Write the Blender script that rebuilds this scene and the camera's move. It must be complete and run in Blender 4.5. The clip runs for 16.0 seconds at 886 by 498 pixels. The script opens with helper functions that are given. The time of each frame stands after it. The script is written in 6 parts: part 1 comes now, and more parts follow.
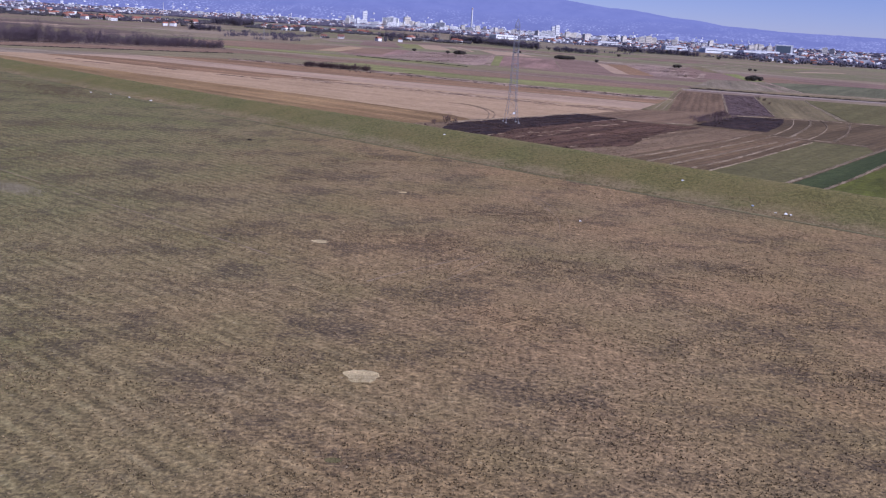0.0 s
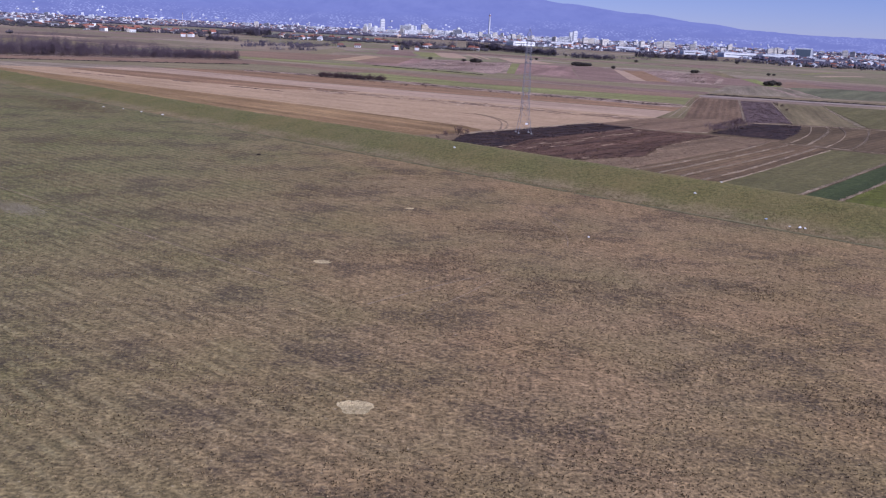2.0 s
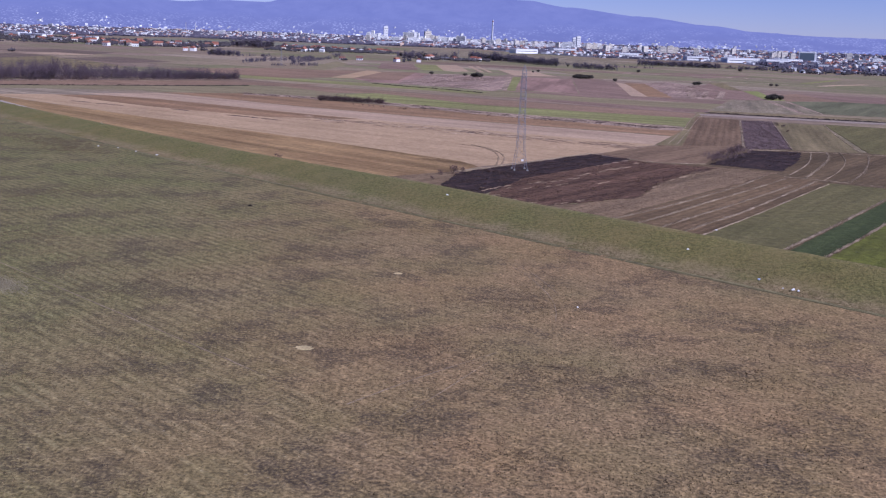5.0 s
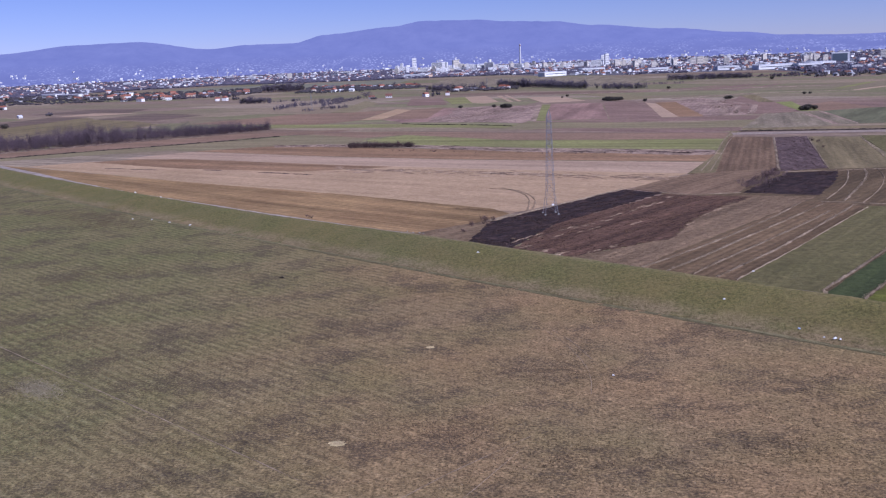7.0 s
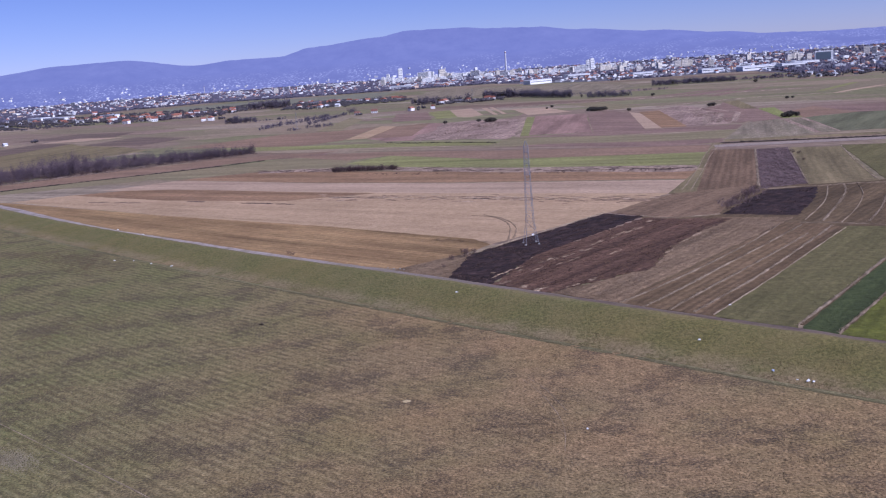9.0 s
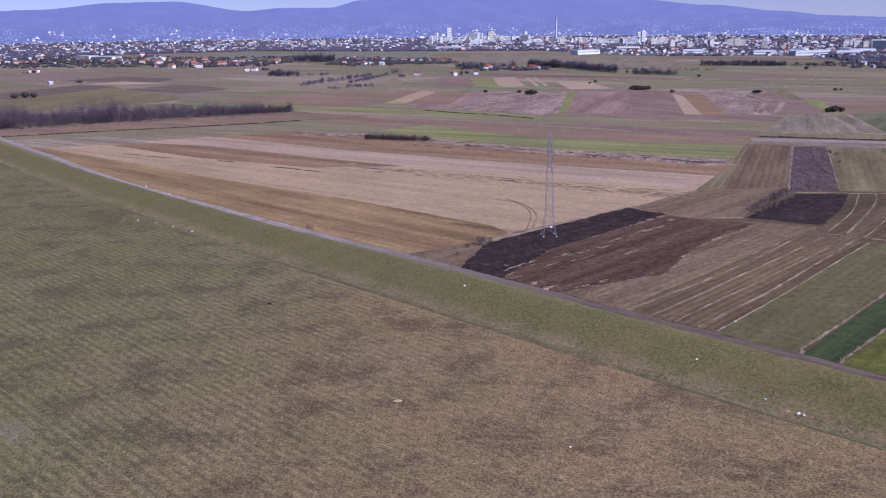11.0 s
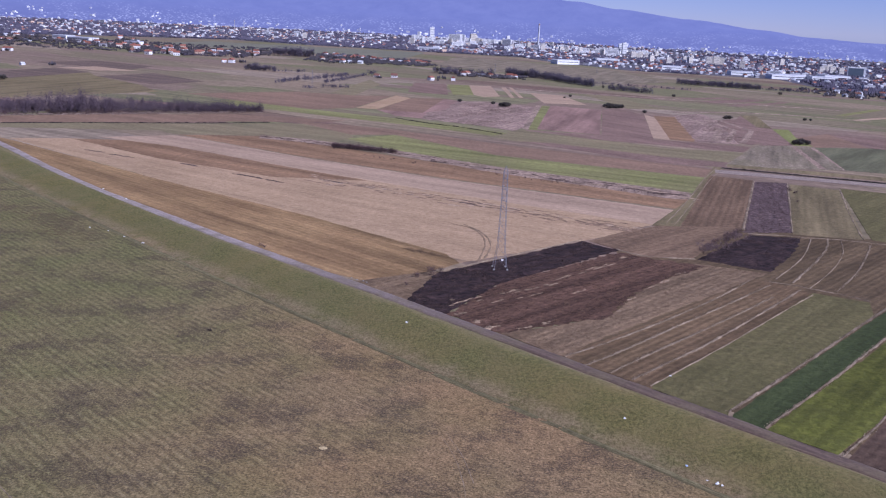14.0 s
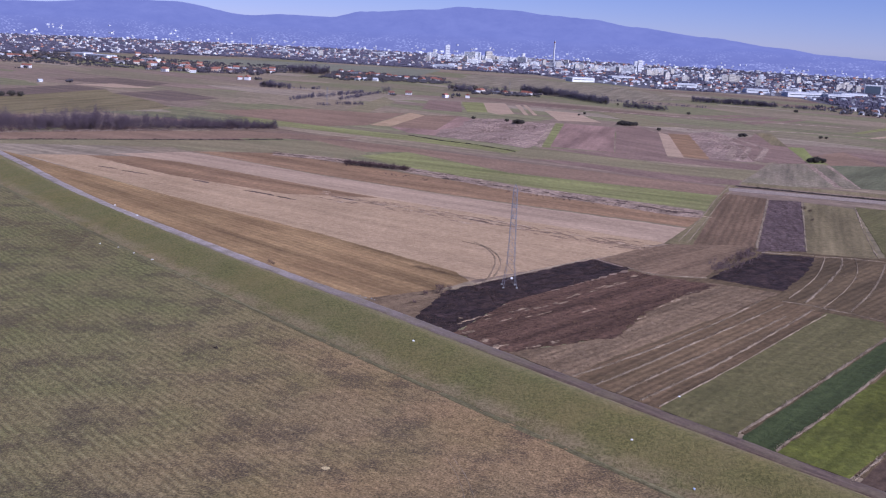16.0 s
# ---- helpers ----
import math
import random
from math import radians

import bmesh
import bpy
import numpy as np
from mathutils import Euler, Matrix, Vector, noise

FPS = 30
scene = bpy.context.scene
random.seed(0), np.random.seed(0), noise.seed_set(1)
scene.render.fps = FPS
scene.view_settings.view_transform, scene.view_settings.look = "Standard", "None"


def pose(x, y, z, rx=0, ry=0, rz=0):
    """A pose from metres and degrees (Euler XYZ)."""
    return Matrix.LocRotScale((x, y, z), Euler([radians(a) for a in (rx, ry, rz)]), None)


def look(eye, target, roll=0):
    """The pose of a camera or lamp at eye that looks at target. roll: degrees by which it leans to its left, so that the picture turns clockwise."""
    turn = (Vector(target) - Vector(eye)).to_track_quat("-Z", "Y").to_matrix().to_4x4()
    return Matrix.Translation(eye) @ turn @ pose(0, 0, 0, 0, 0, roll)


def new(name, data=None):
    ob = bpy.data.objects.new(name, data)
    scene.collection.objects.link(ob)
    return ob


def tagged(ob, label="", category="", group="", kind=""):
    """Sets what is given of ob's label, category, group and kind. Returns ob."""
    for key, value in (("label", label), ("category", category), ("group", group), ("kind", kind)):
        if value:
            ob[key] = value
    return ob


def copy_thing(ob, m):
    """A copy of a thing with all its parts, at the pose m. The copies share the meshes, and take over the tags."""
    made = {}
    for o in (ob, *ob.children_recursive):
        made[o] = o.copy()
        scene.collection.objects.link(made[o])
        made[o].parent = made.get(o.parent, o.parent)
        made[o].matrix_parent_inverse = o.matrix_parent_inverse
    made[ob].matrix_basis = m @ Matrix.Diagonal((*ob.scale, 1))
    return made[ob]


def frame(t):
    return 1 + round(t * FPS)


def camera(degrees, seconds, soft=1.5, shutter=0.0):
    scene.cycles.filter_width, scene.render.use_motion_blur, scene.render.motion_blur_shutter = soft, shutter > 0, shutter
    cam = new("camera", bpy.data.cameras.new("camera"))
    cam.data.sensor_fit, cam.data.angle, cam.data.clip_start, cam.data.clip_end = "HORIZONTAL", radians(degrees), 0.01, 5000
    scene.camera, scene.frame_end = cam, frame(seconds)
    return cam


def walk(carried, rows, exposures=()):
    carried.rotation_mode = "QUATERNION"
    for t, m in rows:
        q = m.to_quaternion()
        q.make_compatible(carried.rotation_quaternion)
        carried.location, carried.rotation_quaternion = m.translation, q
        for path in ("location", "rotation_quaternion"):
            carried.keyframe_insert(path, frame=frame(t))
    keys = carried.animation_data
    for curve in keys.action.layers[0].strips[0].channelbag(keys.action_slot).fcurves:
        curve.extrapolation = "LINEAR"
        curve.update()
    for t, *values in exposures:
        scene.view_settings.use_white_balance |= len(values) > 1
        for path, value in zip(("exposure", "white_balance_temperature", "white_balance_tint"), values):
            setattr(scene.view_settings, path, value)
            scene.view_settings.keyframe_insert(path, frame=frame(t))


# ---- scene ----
cam = camera(47.92, 16.0, soft=1.2)

# seconds, x, y, z, yaw, pitch, roll: a drone climbs from 39 m to 97 m
PATH = [
    (0.0, 0.08, -0.01, 39.32, -1.840, -13.036, 3.459),
    (0.5, 0.75, 0.80, 39.40, -0.709, -11.880, 3.353),
    (1.0, 1.50, 1.30, 39.70, -0.958, -12.271, 3.658),
    (1.5, 2.07, 2.32, 40.27, -0.627, -12.565, 3.043),
    (2.0, 2.76, 3.20, 41.04, -0.647, -12.729, 2.762),
    (2.5, 3.32, 4.21, 42.08, 0.028, -11.751, 2.975),
    (3.0, 3.99, 4.99, 44.21, -1.111, -12.338, 2.088),
    (3.5, 4.49, 5.77, 46.46, -0.725, -12.784, 1.710),
    (4.0, 5.06, 6.75, 49.26, -0.150, -13.065, 1.467),
    (4.2, 5.29, 6.88, 50.22, 0.113, -12.614, 1.257),
    (6.3, 8.12, 11.85, 60.84, -1.081, -12.565, 3.562),
    (6.5, 8.49, 11.97, 61.69, 0.141, -11.868, 1.997),
    (7.0, 9.51, 12.53, 64.00, 2.276, -11.159, -2.497),
    (7.5, 10.79, 12.79, 66.87, 1.927, -10.982, -4.351),
    (8.0, 11.84, 12.70, 69.06, 1.882, -11.111, -4.031),
    (8.5, 13.59, 13.13, 72.12, 1.365, -13.429, -1.179),
    (9.0, 14.75, 14.01, 74.13, 1.867, -10.827, -4.323),
    (9.2, 15.44, 14.33, 75.17, 2.506, -10.828, -4.434),
    (11.3, 24.14, 15.54, 84.91, 3.572, -13.204, 0.126),
    (11.5, 24.90, 15.53, 85.65, 3.116, -13.020, 0.652),
    (12.0, 26.28, 16.09, 88.06, 3.332, -13.450, 1.821),
    (12.5, 27.56, 16.96, 90.25, 3.127, -13.439, 2.177),
    (13.0, 29.13, 17.39, 92.70, 2.563, -12.504, 1.349),
    (13.5, 29.65, 17.89, 94.44, 1.883, -12.052, 1.322),
    (14.0, 31.04, 18.56, 96.13, 2.530, -13.235, 2.940),
    (14.5, 31.84, 19.17, 96.98, 2.224, -13.334, 4.162),
    (15.0, 32.52, 19.59, 97.19, 2.837, -13.026, 3.954),
    (15.5, 32.89, 20.24, 96.68, 2.793, -12.633, 3.306),
    (16.0, 33.37, 20.64, 96.14, 3.491, -12.309, 2.946),
]
walk(cam, [(t, pose(x, y, z, 90 + pitch, 0, yaw) @ pose(0, 0, 0, 0, 0, roll)) for t, x, y, z, yaw, pitch, roll in PATH],
     exposures=[(0.0, 0.10, 5230, 27), (6.0, 0.09, 5200, 27), (16.0, 0.09, 5150, 27)])

# ---- world and sun ----
SUN_EL, SUN_AZ = 40.0, 122.0   # degrees; azimuth clockwise from +y: the sun stands to the right of the view, shadows fall to the left
world = bpy.data.worlds.new("sky")
scene.world = world
world.use_nodes = True
wn, wl = world.node_tree.nodes, world.node_tree.links
sky = wn.new("ShaderNodeTexSky")
sky.sky_type, sky.sun_disc = "NISHITA", False
sky.sun_elevation, sky.sun_rotation = radians(SUN_EL), radians(SUN_AZ)
sky.air_density, sky.dust_density, sky.ozone_density = 0.6, 0.05, 1.5
haze = wn.new("ShaderNodeMix")
haze.data_type, haze.blend_type = "RGBA", "MULTIPLY"
haze.inputs[0].default_value = 1.0
haze.inputs[7].default_value = (0.97, 0.90, 1.16, 1.0)   # a hazy, slightly violet spring sky
wl.new(sky.outputs[0], haze.inputs[6])
wl.new(haze.outputs[2], wn["Background"].inputs[0])
wn["Background"].inputs[1].default_value = 0.062
sun = new("sun", bpy.data.lights.new("sun", "SUN"))
sun.data.energy, sun.data.angle, sun.data.color = 5.2, radians(0.6), (1.0, 0.95, 0.87)
az, el = radians(SUN_AZ), radians(SUN_EL)
sun.matrix_world = look((math.sin(az) * math.cos(el) * 300, math.cos(az) * math.cos(el) * 300, math.sin(el) * 300), (0, 0, 0))


# ---- materials ----
def nodes_of(name, rough=0.95):
    m = bpy.data.materials.new(name)
    m.use_nodes = True
    nt = m.node_tree
    b = nt.nodes["Principled BSDF"]
    b.inputs["Roughness"].default_value = rough
    b.inputs["Specular IOR Level"].default_value = 0.15
    return m, nt.nodes, nt.links, b


def mix(n, l, fac, a, b, kind="MIX"):
    x = n.new("ShaderNodeMix")
    x.data_type, x.blend_type = "RGBA", kind
    for sock, v in ((x.inputs[0], fac), (x.inputs[6], a), (x.inputs[7], b)):
        if isinstance(v, (int, float)):
            sock.default_value = v
        elif isinstance(v, tuple):
            sock.default_value = (*v, 1.0)
        else:
            l.new(v, sock)
    return x.outputs[2]


def noise_at(n, l, vec, scale, detail=3.0, lo=0.35, hi=0.65, rough=0.6, out=(0.0, 1.0)):
    t = n.new("ShaderNodeTexNoise")
    t.inputs["Scale"].default_value, t.inputs["Detail"].default_value, t.inputs["Roughness"].default_value = scale, detail, rough
    l.new(vec, t.inputs["Vector"])
    r = n.new("ShaderNodeMapRange")
    r.inputs[1].default_value, r.inputs[2].default_value = lo, hi
    r.inputs[3].default_value, r.inputs[4].default_value = out
    l.new(t.outputs["Fac"], r.inputs[0])
    return r.outputs[0]


def times(n, l, a, k):
    x = n.new("ShaderNodeMath")
    x.operation = "MULTIPLY"
    l.new(a, x.inputs[0])
    x.inputs[1].default_value = k
    return x.outputs[0]


def plus(n, l, a, b):
    x = n.new("ShaderNodeMath")
    l.new(a, x.inputs[0])
    l.new(b, x.inputs[1])
    return x.outputs[0]


def rowed(n, l, angle, along, across):
    """Coordinates in metres, turned so that x runs along rows at the angle, and scaled along and across them."""
    tc = n.new("ShaderNodeTexCoord")
    turn = n.new("ShaderNodeMapping")
    turn.inputs["Rotation"].default_value = (0, 0, -radians(angle))
    l.new(tc.outputs["Object"], turn.inputs["Vector"])
    m = n.new("ShaderNodeMapping")
    m.inputs["Scale"].default_value = (along, across, 1.0)
    l.new(turn.outputs[0], m.inputs["Vector"])
    return tc.outputs["Object"], turn.outputs[0], m.outputs[0]


def field_mat(name, dark, light, stain, angle=0.0, spacing=2.5, rows=0.5, stains=0.6, grain=1.2, stain_size=40.0, bump=0.6, band=1.0, mottle=1.0, crisp=1.0, patches=None):
    """Earth, stubble or grass: streaks along the rows, tufts, and larger stains."""
    m, n, l, b = nodes_of(name)
    raw, turned, streaked = rowed(n, l, angle, 0.2 / spacing, 1.0 / spacing)
    streak = noise_at(n, l, streaked, 1.0, 5.0, 0.36, 0.64, 0.7)
    wave = n.new("ShaderNodeTexWave")
    wave.bands_direction = "Y"
    wave.inputs["Scale"].default_value = 0.314 / spacing
    wave.inputs["Distortion"].default_value, wave.inputs["Detail Scale"].default_value, wave.inputs["Detail"].default_value = 1.2, 0.3, 2.0
    l.new(turned, wave.inputs["Vector"])
    speck = noise_at(n, l, raw, grain, 5.0, 0.5 - 0.14 / crisp, 0.5 + 0.14 / crisp, 0.7)
    blot = noise_at(n, l, raw, 1.0 / stain_size, 5.0, 0.42, 0.68, 0.62)
    blot2 = noise_at(n, l, raw, 5.0 / stain_size, 4.0, 0.40, 0.66, 0.65)
    base = mix(n, l, speck, dark, light)
    base = mix(n, l, times(n, l, streak, rows), base, tuple(0.5 * (a + c) * 0.86 for a, c in zip(dark, stain)))
    base = mix(n, l, times(n, l, wave.outputs["Fac"], rows * 0.55), base, tuple(c * 1.08 for c in light))
    base = mix(n, l, times(n, l, blot, stains), base, stain)
    base = mix(n, l, times(n, l, blot2, stains * 0.55), base, tuple(c * 0.82 for c in stain))
    if patches:
        base = mix(n, l, noise_at(n, l, raw, 1 / 55.0, 5.0, 0.45, 0.62, 0.6, (0.0, 0.75)), base, mix(n, l, speck, patches, tuple(c * 2.2 for c in patches)))
    bands = n.new("ShaderNodeMapping")
    bands.inputs["Scale"].default_value = (1 / 140.0, 1 / (spacing * 3.2), 1.0)
    l.new(turned, bands.inputs["Vector"])
    base = mix(n, l, 1.0, base, noise_at(n, l, bands.outputs[0], 1.0, 4.0, 0.33, 0.67, 0.6, (1 - 0.32 * band, 1 + 0.22 * band)), "MULTIPLY")
    base = mix(n, l, 1.0, base, noise_at(n, l, raw, 0.33, 5.0, 0.32, 0.68, 0.75, (1 - 0.30 * mottle, 1 + 0.25 * mottle)), "MULTIPLY")
    l.new(base, b.inputs["Base Color"])
    bp = n.new("ShaderNodeBump")
    bp.inputs["Strength"].default_value, bp.inputs["Distance"].default_value = bump, 0.25
    l.new(plus(n, l, speck, times(n, l, wave.outputs["Fac"], rows)), bp.inputs["Height"])
    l.new(bp.outputs[0], b.inputs["Normal"])
    return m


def varied_mat(name, a, b2, rough=0.9, metal=0.0, island=True, size=3.0):
    """One colour to another, by piece and by grain."""
    m, n, l, b = nodes_of(name, rough)
    b.inputs["Metallic"].default_value = metal
    if island:
        g = n.new("ShaderNodeNewGeometry").outputs["Random Per Island"]
    else:
        g = n.new("ShaderNodeObjectInfo").outputs["Random"]
    tc = n.new("ShaderNodeTexCoord")
    s = noise_at(n, l, tc.outputs["Object"], 1.0 / size, 4.0)
    c = mix(n, l, g, a, b2)
    c = mix(n, l, times(n, l, s, 0.35), c, tuple(v * 0.7 for v in a))
    l.new(c, b.inputs["Base Color"])
    return m


def ranged(n, l, a, lo, hi, out=(0.0, 1.0)):
    r = n.new("ShaderNodeMapRange")
    r.inputs[1].default_value, r.inputs[2].default_value = lo, hi
    r.inputs[3].default_value, r.inputs[4].default_value = out
    l.new(a, r.inputs[0])
    return r.outputs[0]


def product(n, l, a, b):
    x = n.new("ShaderNodeMath")
    x.operation = "MULTIPLY"
    l.new(a, x.inputs[0])
    l.new(b, x.inputs[1])
    return x.outputs[0]


def meadow_mat():
    """Dry mown grass: clods and tufts, broken drill furrows, greener and redder stretches with lens shading painted in,
    dark weeds.
    """
    m, n, l, b = nodes_of("dry_meadow")
    raw, turned, streaked = rowed(n, l, -44.0, 0.4, 1.0)
    clod = noise_at(n, l, raw, 1.7, 2.5, 0.32, 0.68, 0.6)
    drawn = noise_at(n, l, streaked, 0.9, 4.0, 0.34, 0.66, 0.6)
    c = mix(n, l, clod, (0.092, 0.066, 0.035), (0.352, 0.252, 0.131))
    c = mix(n, l, times(n, l, drawn, 0.35), c, (0.150, 0.108, 0.056))
    wave = n.new("ShaderNodeTexWave")
    wave.bands_direction = "Y"
    wave.inputs["Scale"].default_value = 0.314 / 2.5
    wave.inputs["Distortion"].default_value, wave.inputs["Detail Scale"].default_value, wave.inputs["Detail"].default_value = 1.0, 0.35, 2.0
    l.new(turned, wave.inputs["Vector"])
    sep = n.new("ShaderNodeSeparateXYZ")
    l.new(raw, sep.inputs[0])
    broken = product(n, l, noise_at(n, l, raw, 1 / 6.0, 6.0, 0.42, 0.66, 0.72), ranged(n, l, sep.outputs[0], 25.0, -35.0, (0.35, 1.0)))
    furrow = product(n, l, ranged(n, l, wave.outputs["Fac"], 0.66, 0.96), broken)
    crest = product(n, l, ranged(n, l, wave.outputs["Fac"], 0.34, 0.06), broken)
    c = mix(n, l, times(n, l, furrow, 0.62), c, (0.062, 0.050, 0.028))
    c = mix(n, l, times(n, l, crest, 0.40), c, (0.370, 0.290, 0.165))
    # grass is greener in the west, and darkened further there for lens falloff
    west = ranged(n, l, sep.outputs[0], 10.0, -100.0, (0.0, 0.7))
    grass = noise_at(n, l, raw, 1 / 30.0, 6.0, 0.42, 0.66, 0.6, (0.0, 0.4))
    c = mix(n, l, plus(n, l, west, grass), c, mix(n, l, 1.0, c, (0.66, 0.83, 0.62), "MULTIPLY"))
    # middle and east warmed: the lens's colour shading put into the grass
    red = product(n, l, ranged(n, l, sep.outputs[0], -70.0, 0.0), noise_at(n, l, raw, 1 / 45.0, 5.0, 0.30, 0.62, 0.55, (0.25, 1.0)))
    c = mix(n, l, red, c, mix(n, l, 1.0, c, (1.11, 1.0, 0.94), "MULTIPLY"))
    weed = product(n, l, noise_at(n, l, raw, 1 / 18.0, 9.0, 0.485, 0.60, 0.79), ranged(n, l, clod, 1.0, 0.2, (0.3, 1.0)))
    c = mix(n, l, times(n, l, weed, 0.84), c, (0.058, 0.042, 0.030))
    c = mix(n, l, 1.0, c, noise_at(n, l, raw, 0.42, 5.0, 0.34, 0.66, 0.72, (0.72, 1.28)), "MULTIPLY")
    c = mix(n, l, noise_at(n, l, raw, 1.8, 3.0, 0.64, 0.74, 0.6, (0.0, 0.5)), c, (0.46, 0.38, 0.25))
    c = mix(n, l, noise_at(n, l, raw, 1.5, 3.0, 0.37, 0.29, 0.6, (0.0, 0.75)), c, (0.046, 0.036, 0.024))
    l.new(c, b.inputs["Base Color"])
    bp = n.new("ShaderNodeBump")
    bp.inputs["Strength"].default_value, bp.inputs["Distance"].default_value = 0.5, 0.2
    l.new(plus(n, l, clod, times(n, l, crest, 0.8)), bp.inputs["Height"])
    l.new(bp.outputs[0], b.inputs["Normal"])
    return m


def levee_mat():
    """Levee turf: green on the slope, faded and straw-coloured towards its foot and along the crest."""
    m, n, l, b = nodes_of("levee_grass")
    raw, turned, streaked = rowed(n, l, -45.0, 0.3, 1.0)
    uv = n.new("ShaderNodeTexCoord").outputs["UV"]
    sep = n.new("ShaderNodeSeparateXYZ")
    l.new(uv, sep.inputs[0])
    d = ranged(n, l, sep.outputs[1], 0.0, 1.0, (-25.0, 25.0))
    speck = noise_at(n, l, raw, 1.1, 5.0, 0.36, 0.64, 0.7)
    blotch = noise_at(n, l, raw, 1 / 11.0, 5.0, 0.40, 0.62, 0.65)
    long = noise_at(n, l, streaked, 1 / 5.0, 5.0, 0.36, 0.64, 0.65)
    green = mix(n, l, speck, (0.084, 0.082, 0.028), (0.186, 0.166, 0.060))
    green = mix(n, l, times(n, l, blotch, 0.45), green, (0.190, 0.152, 0.068))
    dry = mix(n, l, speck, (0.140, 0.112, 0.056), (0.280, 0.218, 0.118))
    foot = ranged(n, l, d, -12.0, -19.0, (-0.15, 0.75))
    crown = ranged(n, l, d, -3.5, 3.0, (0.0, 0.55))
    fade = product(n, l, plus(n, l, foot, crown), ranged(n, l, plus(n, l, blotch, long), 0.3, 1.3, (0.35, 1.35)))
    clamp = ranged(n, l, fade, 0.0, 0.9)
    c = mix(n, l, clamp, green, dry)
    c = mix(n, l, noise_at(n, l, raw, 1 / 60.0, 4.0, 0.42, 0.62, 0.6, (0.0, 0.5)), c, mix(n, l, 1.0, c, (1.22, 1.06, 0.95), "MULTIPLY"))
    c = mix(n, l, noise_at(n, l, raw, 1.7, 3.0, 0.34, 0.26, 0.6, (0.0, 0.3)), c, (0.040, 0.040, 0.018))
    l.new(c, b.inputs["Base Color"])
    bp = n.new("ShaderNodeBump")
    bp.inputs["Strength"].default_value, bp.inputs["Distance"].default_value = 0.7, 0.2
    l.new(speck, bp.inputs["Height"])
    l.new(bp.outputs[0], b.inputs["Normal"])
    return m


def track_mat():
    """Worn dark chippings, smooth enough to catch the sky, whose pale sheen is painted in towards the west."""
    m, n, l, b = nodes_of("gravel_track", 0.55)
    b.inputs["Specular IOR Level"].default_value = 0.12
    raw, turned, streaked = rowed(n, l, -45.0, 0.06, 1.0)
    c = mix(n, l, noise_at(n, l, streaked, 0.8, 4.0, 0.36, 0.64), (0.088, 0.060, 0.044), (0.158, 0.112, 0.083))
    sep = n.new("ShaderNodeSeparateXYZ")
    l.new(n.new("ShaderNodeTexCoord").outputs["UV"], sep.inputs[0])
    sky_sheen = product(n, l, ranged(n, l, sep.outputs[0], 0.67, 0.52), noise_at(n, l, streaked, 0.5, 4.0, 0.25, 0.55, 0.6, (0.5, 1.0)))
    c = mix(n, l, sky_sheen, c, (0.350, 0.292, 0.262))   # paler towards the west: low-angle sky sheen put into the colour, dark in the east
    c = mix(n, l, noise_at(n, l, raw, 1 / 9.0, 7.0, 0.44, 0.62, 0.7, (0.0, 0.65)), c, (0.165, 0.128, 0.078))
    c = mix(n, l, 1.0, c, noise_at(n, l, raw, 1.2, 5.0, 0.32, 0.68, 0.7, (0.75, 1.25)), "MULTIPLY")
    l.new(c, b.inputs["Base Color"])
    return m


def ground_mat():
    """Far farmland: long plots of stubble, earth and winter grass."""
    m, n, l, b = nodes_of("farmland")
    raw, turned, cells = rowed(n, l, -28.0, 1 / 260.0, 1 / 75.0)
    wob = n.new("ShaderNodeTexNoise")
    wob.inputs["Scale"].default_value = 1.6
    l.new(cells, wob.inputs["Vector"])
    add = n.new("ShaderNodeVectorMath")
    add.operation = "MULTIPLY_ADD"
    l.new(wob.outputs["Color"], add.inputs[0])
    add.inputs[1].default_value = (0.35, 0.35, 0)
    l.new(cells, add.inputs[2])
    v = n.new("ShaderNodeTexVoronoi")
    v.inputs["Scale"].default_value = 1.0
    l.new(add.outputs[0], v.inputs["Vector"])
    sep = n.new("ShaderNodeSeparateColor")
    l.new(v.outputs["Color"], sep.inputs[0])
    ramp = n.new("ShaderNodeValToRGB")
    stops = ((0.0, (0.210, 0.165, 0.101)), (0.2, (0.280, 0.205, 0.137)), (0.4, (0.175, 0.165, 0.078)), (0.55, (0.237, 0.159, 0.122)),
             (0.72, (0.203, 0.185, 0.093)), (0.86, (0.323, 0.245, 0.179)), (0.95, (0.168, 0.099, 0.078)))
    while len(ramp.color_ramp.elements) < len(stops):
        ramp.color_ramp.elements.new(0.5)
    for e, (p, c) in zip(ramp.color_ramp.elements, stops):
        e.position, e.color = p, (*c, 1)
    ramp.color_ramp.interpolation = "CONSTANT"
    l.new(sep.outputs[0], ramp.inputs[0])
    big = noise_at(n, l, raw, 1 / 120.0, 6.0)
    fine = noise_at(n, l, raw, 0.35, 5.0)
    c = mix(n, l, times(n, l, big, 0.5), ramp.outputs[0], (0.19, 0.155, 0.090))
    c = mix(n, l, times(n, l, fine, 0.3), c, (0.13, 0.105, 0.065))
    bands = n.new("ShaderNodeMapping")
    bands.inputs["Scale"].default_value = (1 / 160.0, 1 / 9.0, 1.0)
    l.new(turned, bands.inputs["Vector"])
    c = mix(n, l, 1.0, c, noise_at(n, l, bands.outputs[0], 1.0, 4.0, 0.33, 0.67, 0.6, (0.72, 1.25)), "MULTIPLY")
    c = mix(n, l, 1.0, c, noise_at(n, l, raw, 0.12, 6.0, 0.33, 0.67, 0.75, (0.72, 1.25)), "MULTIPLY")
    l.new(c, b.inputs["Base Color"])
    return m


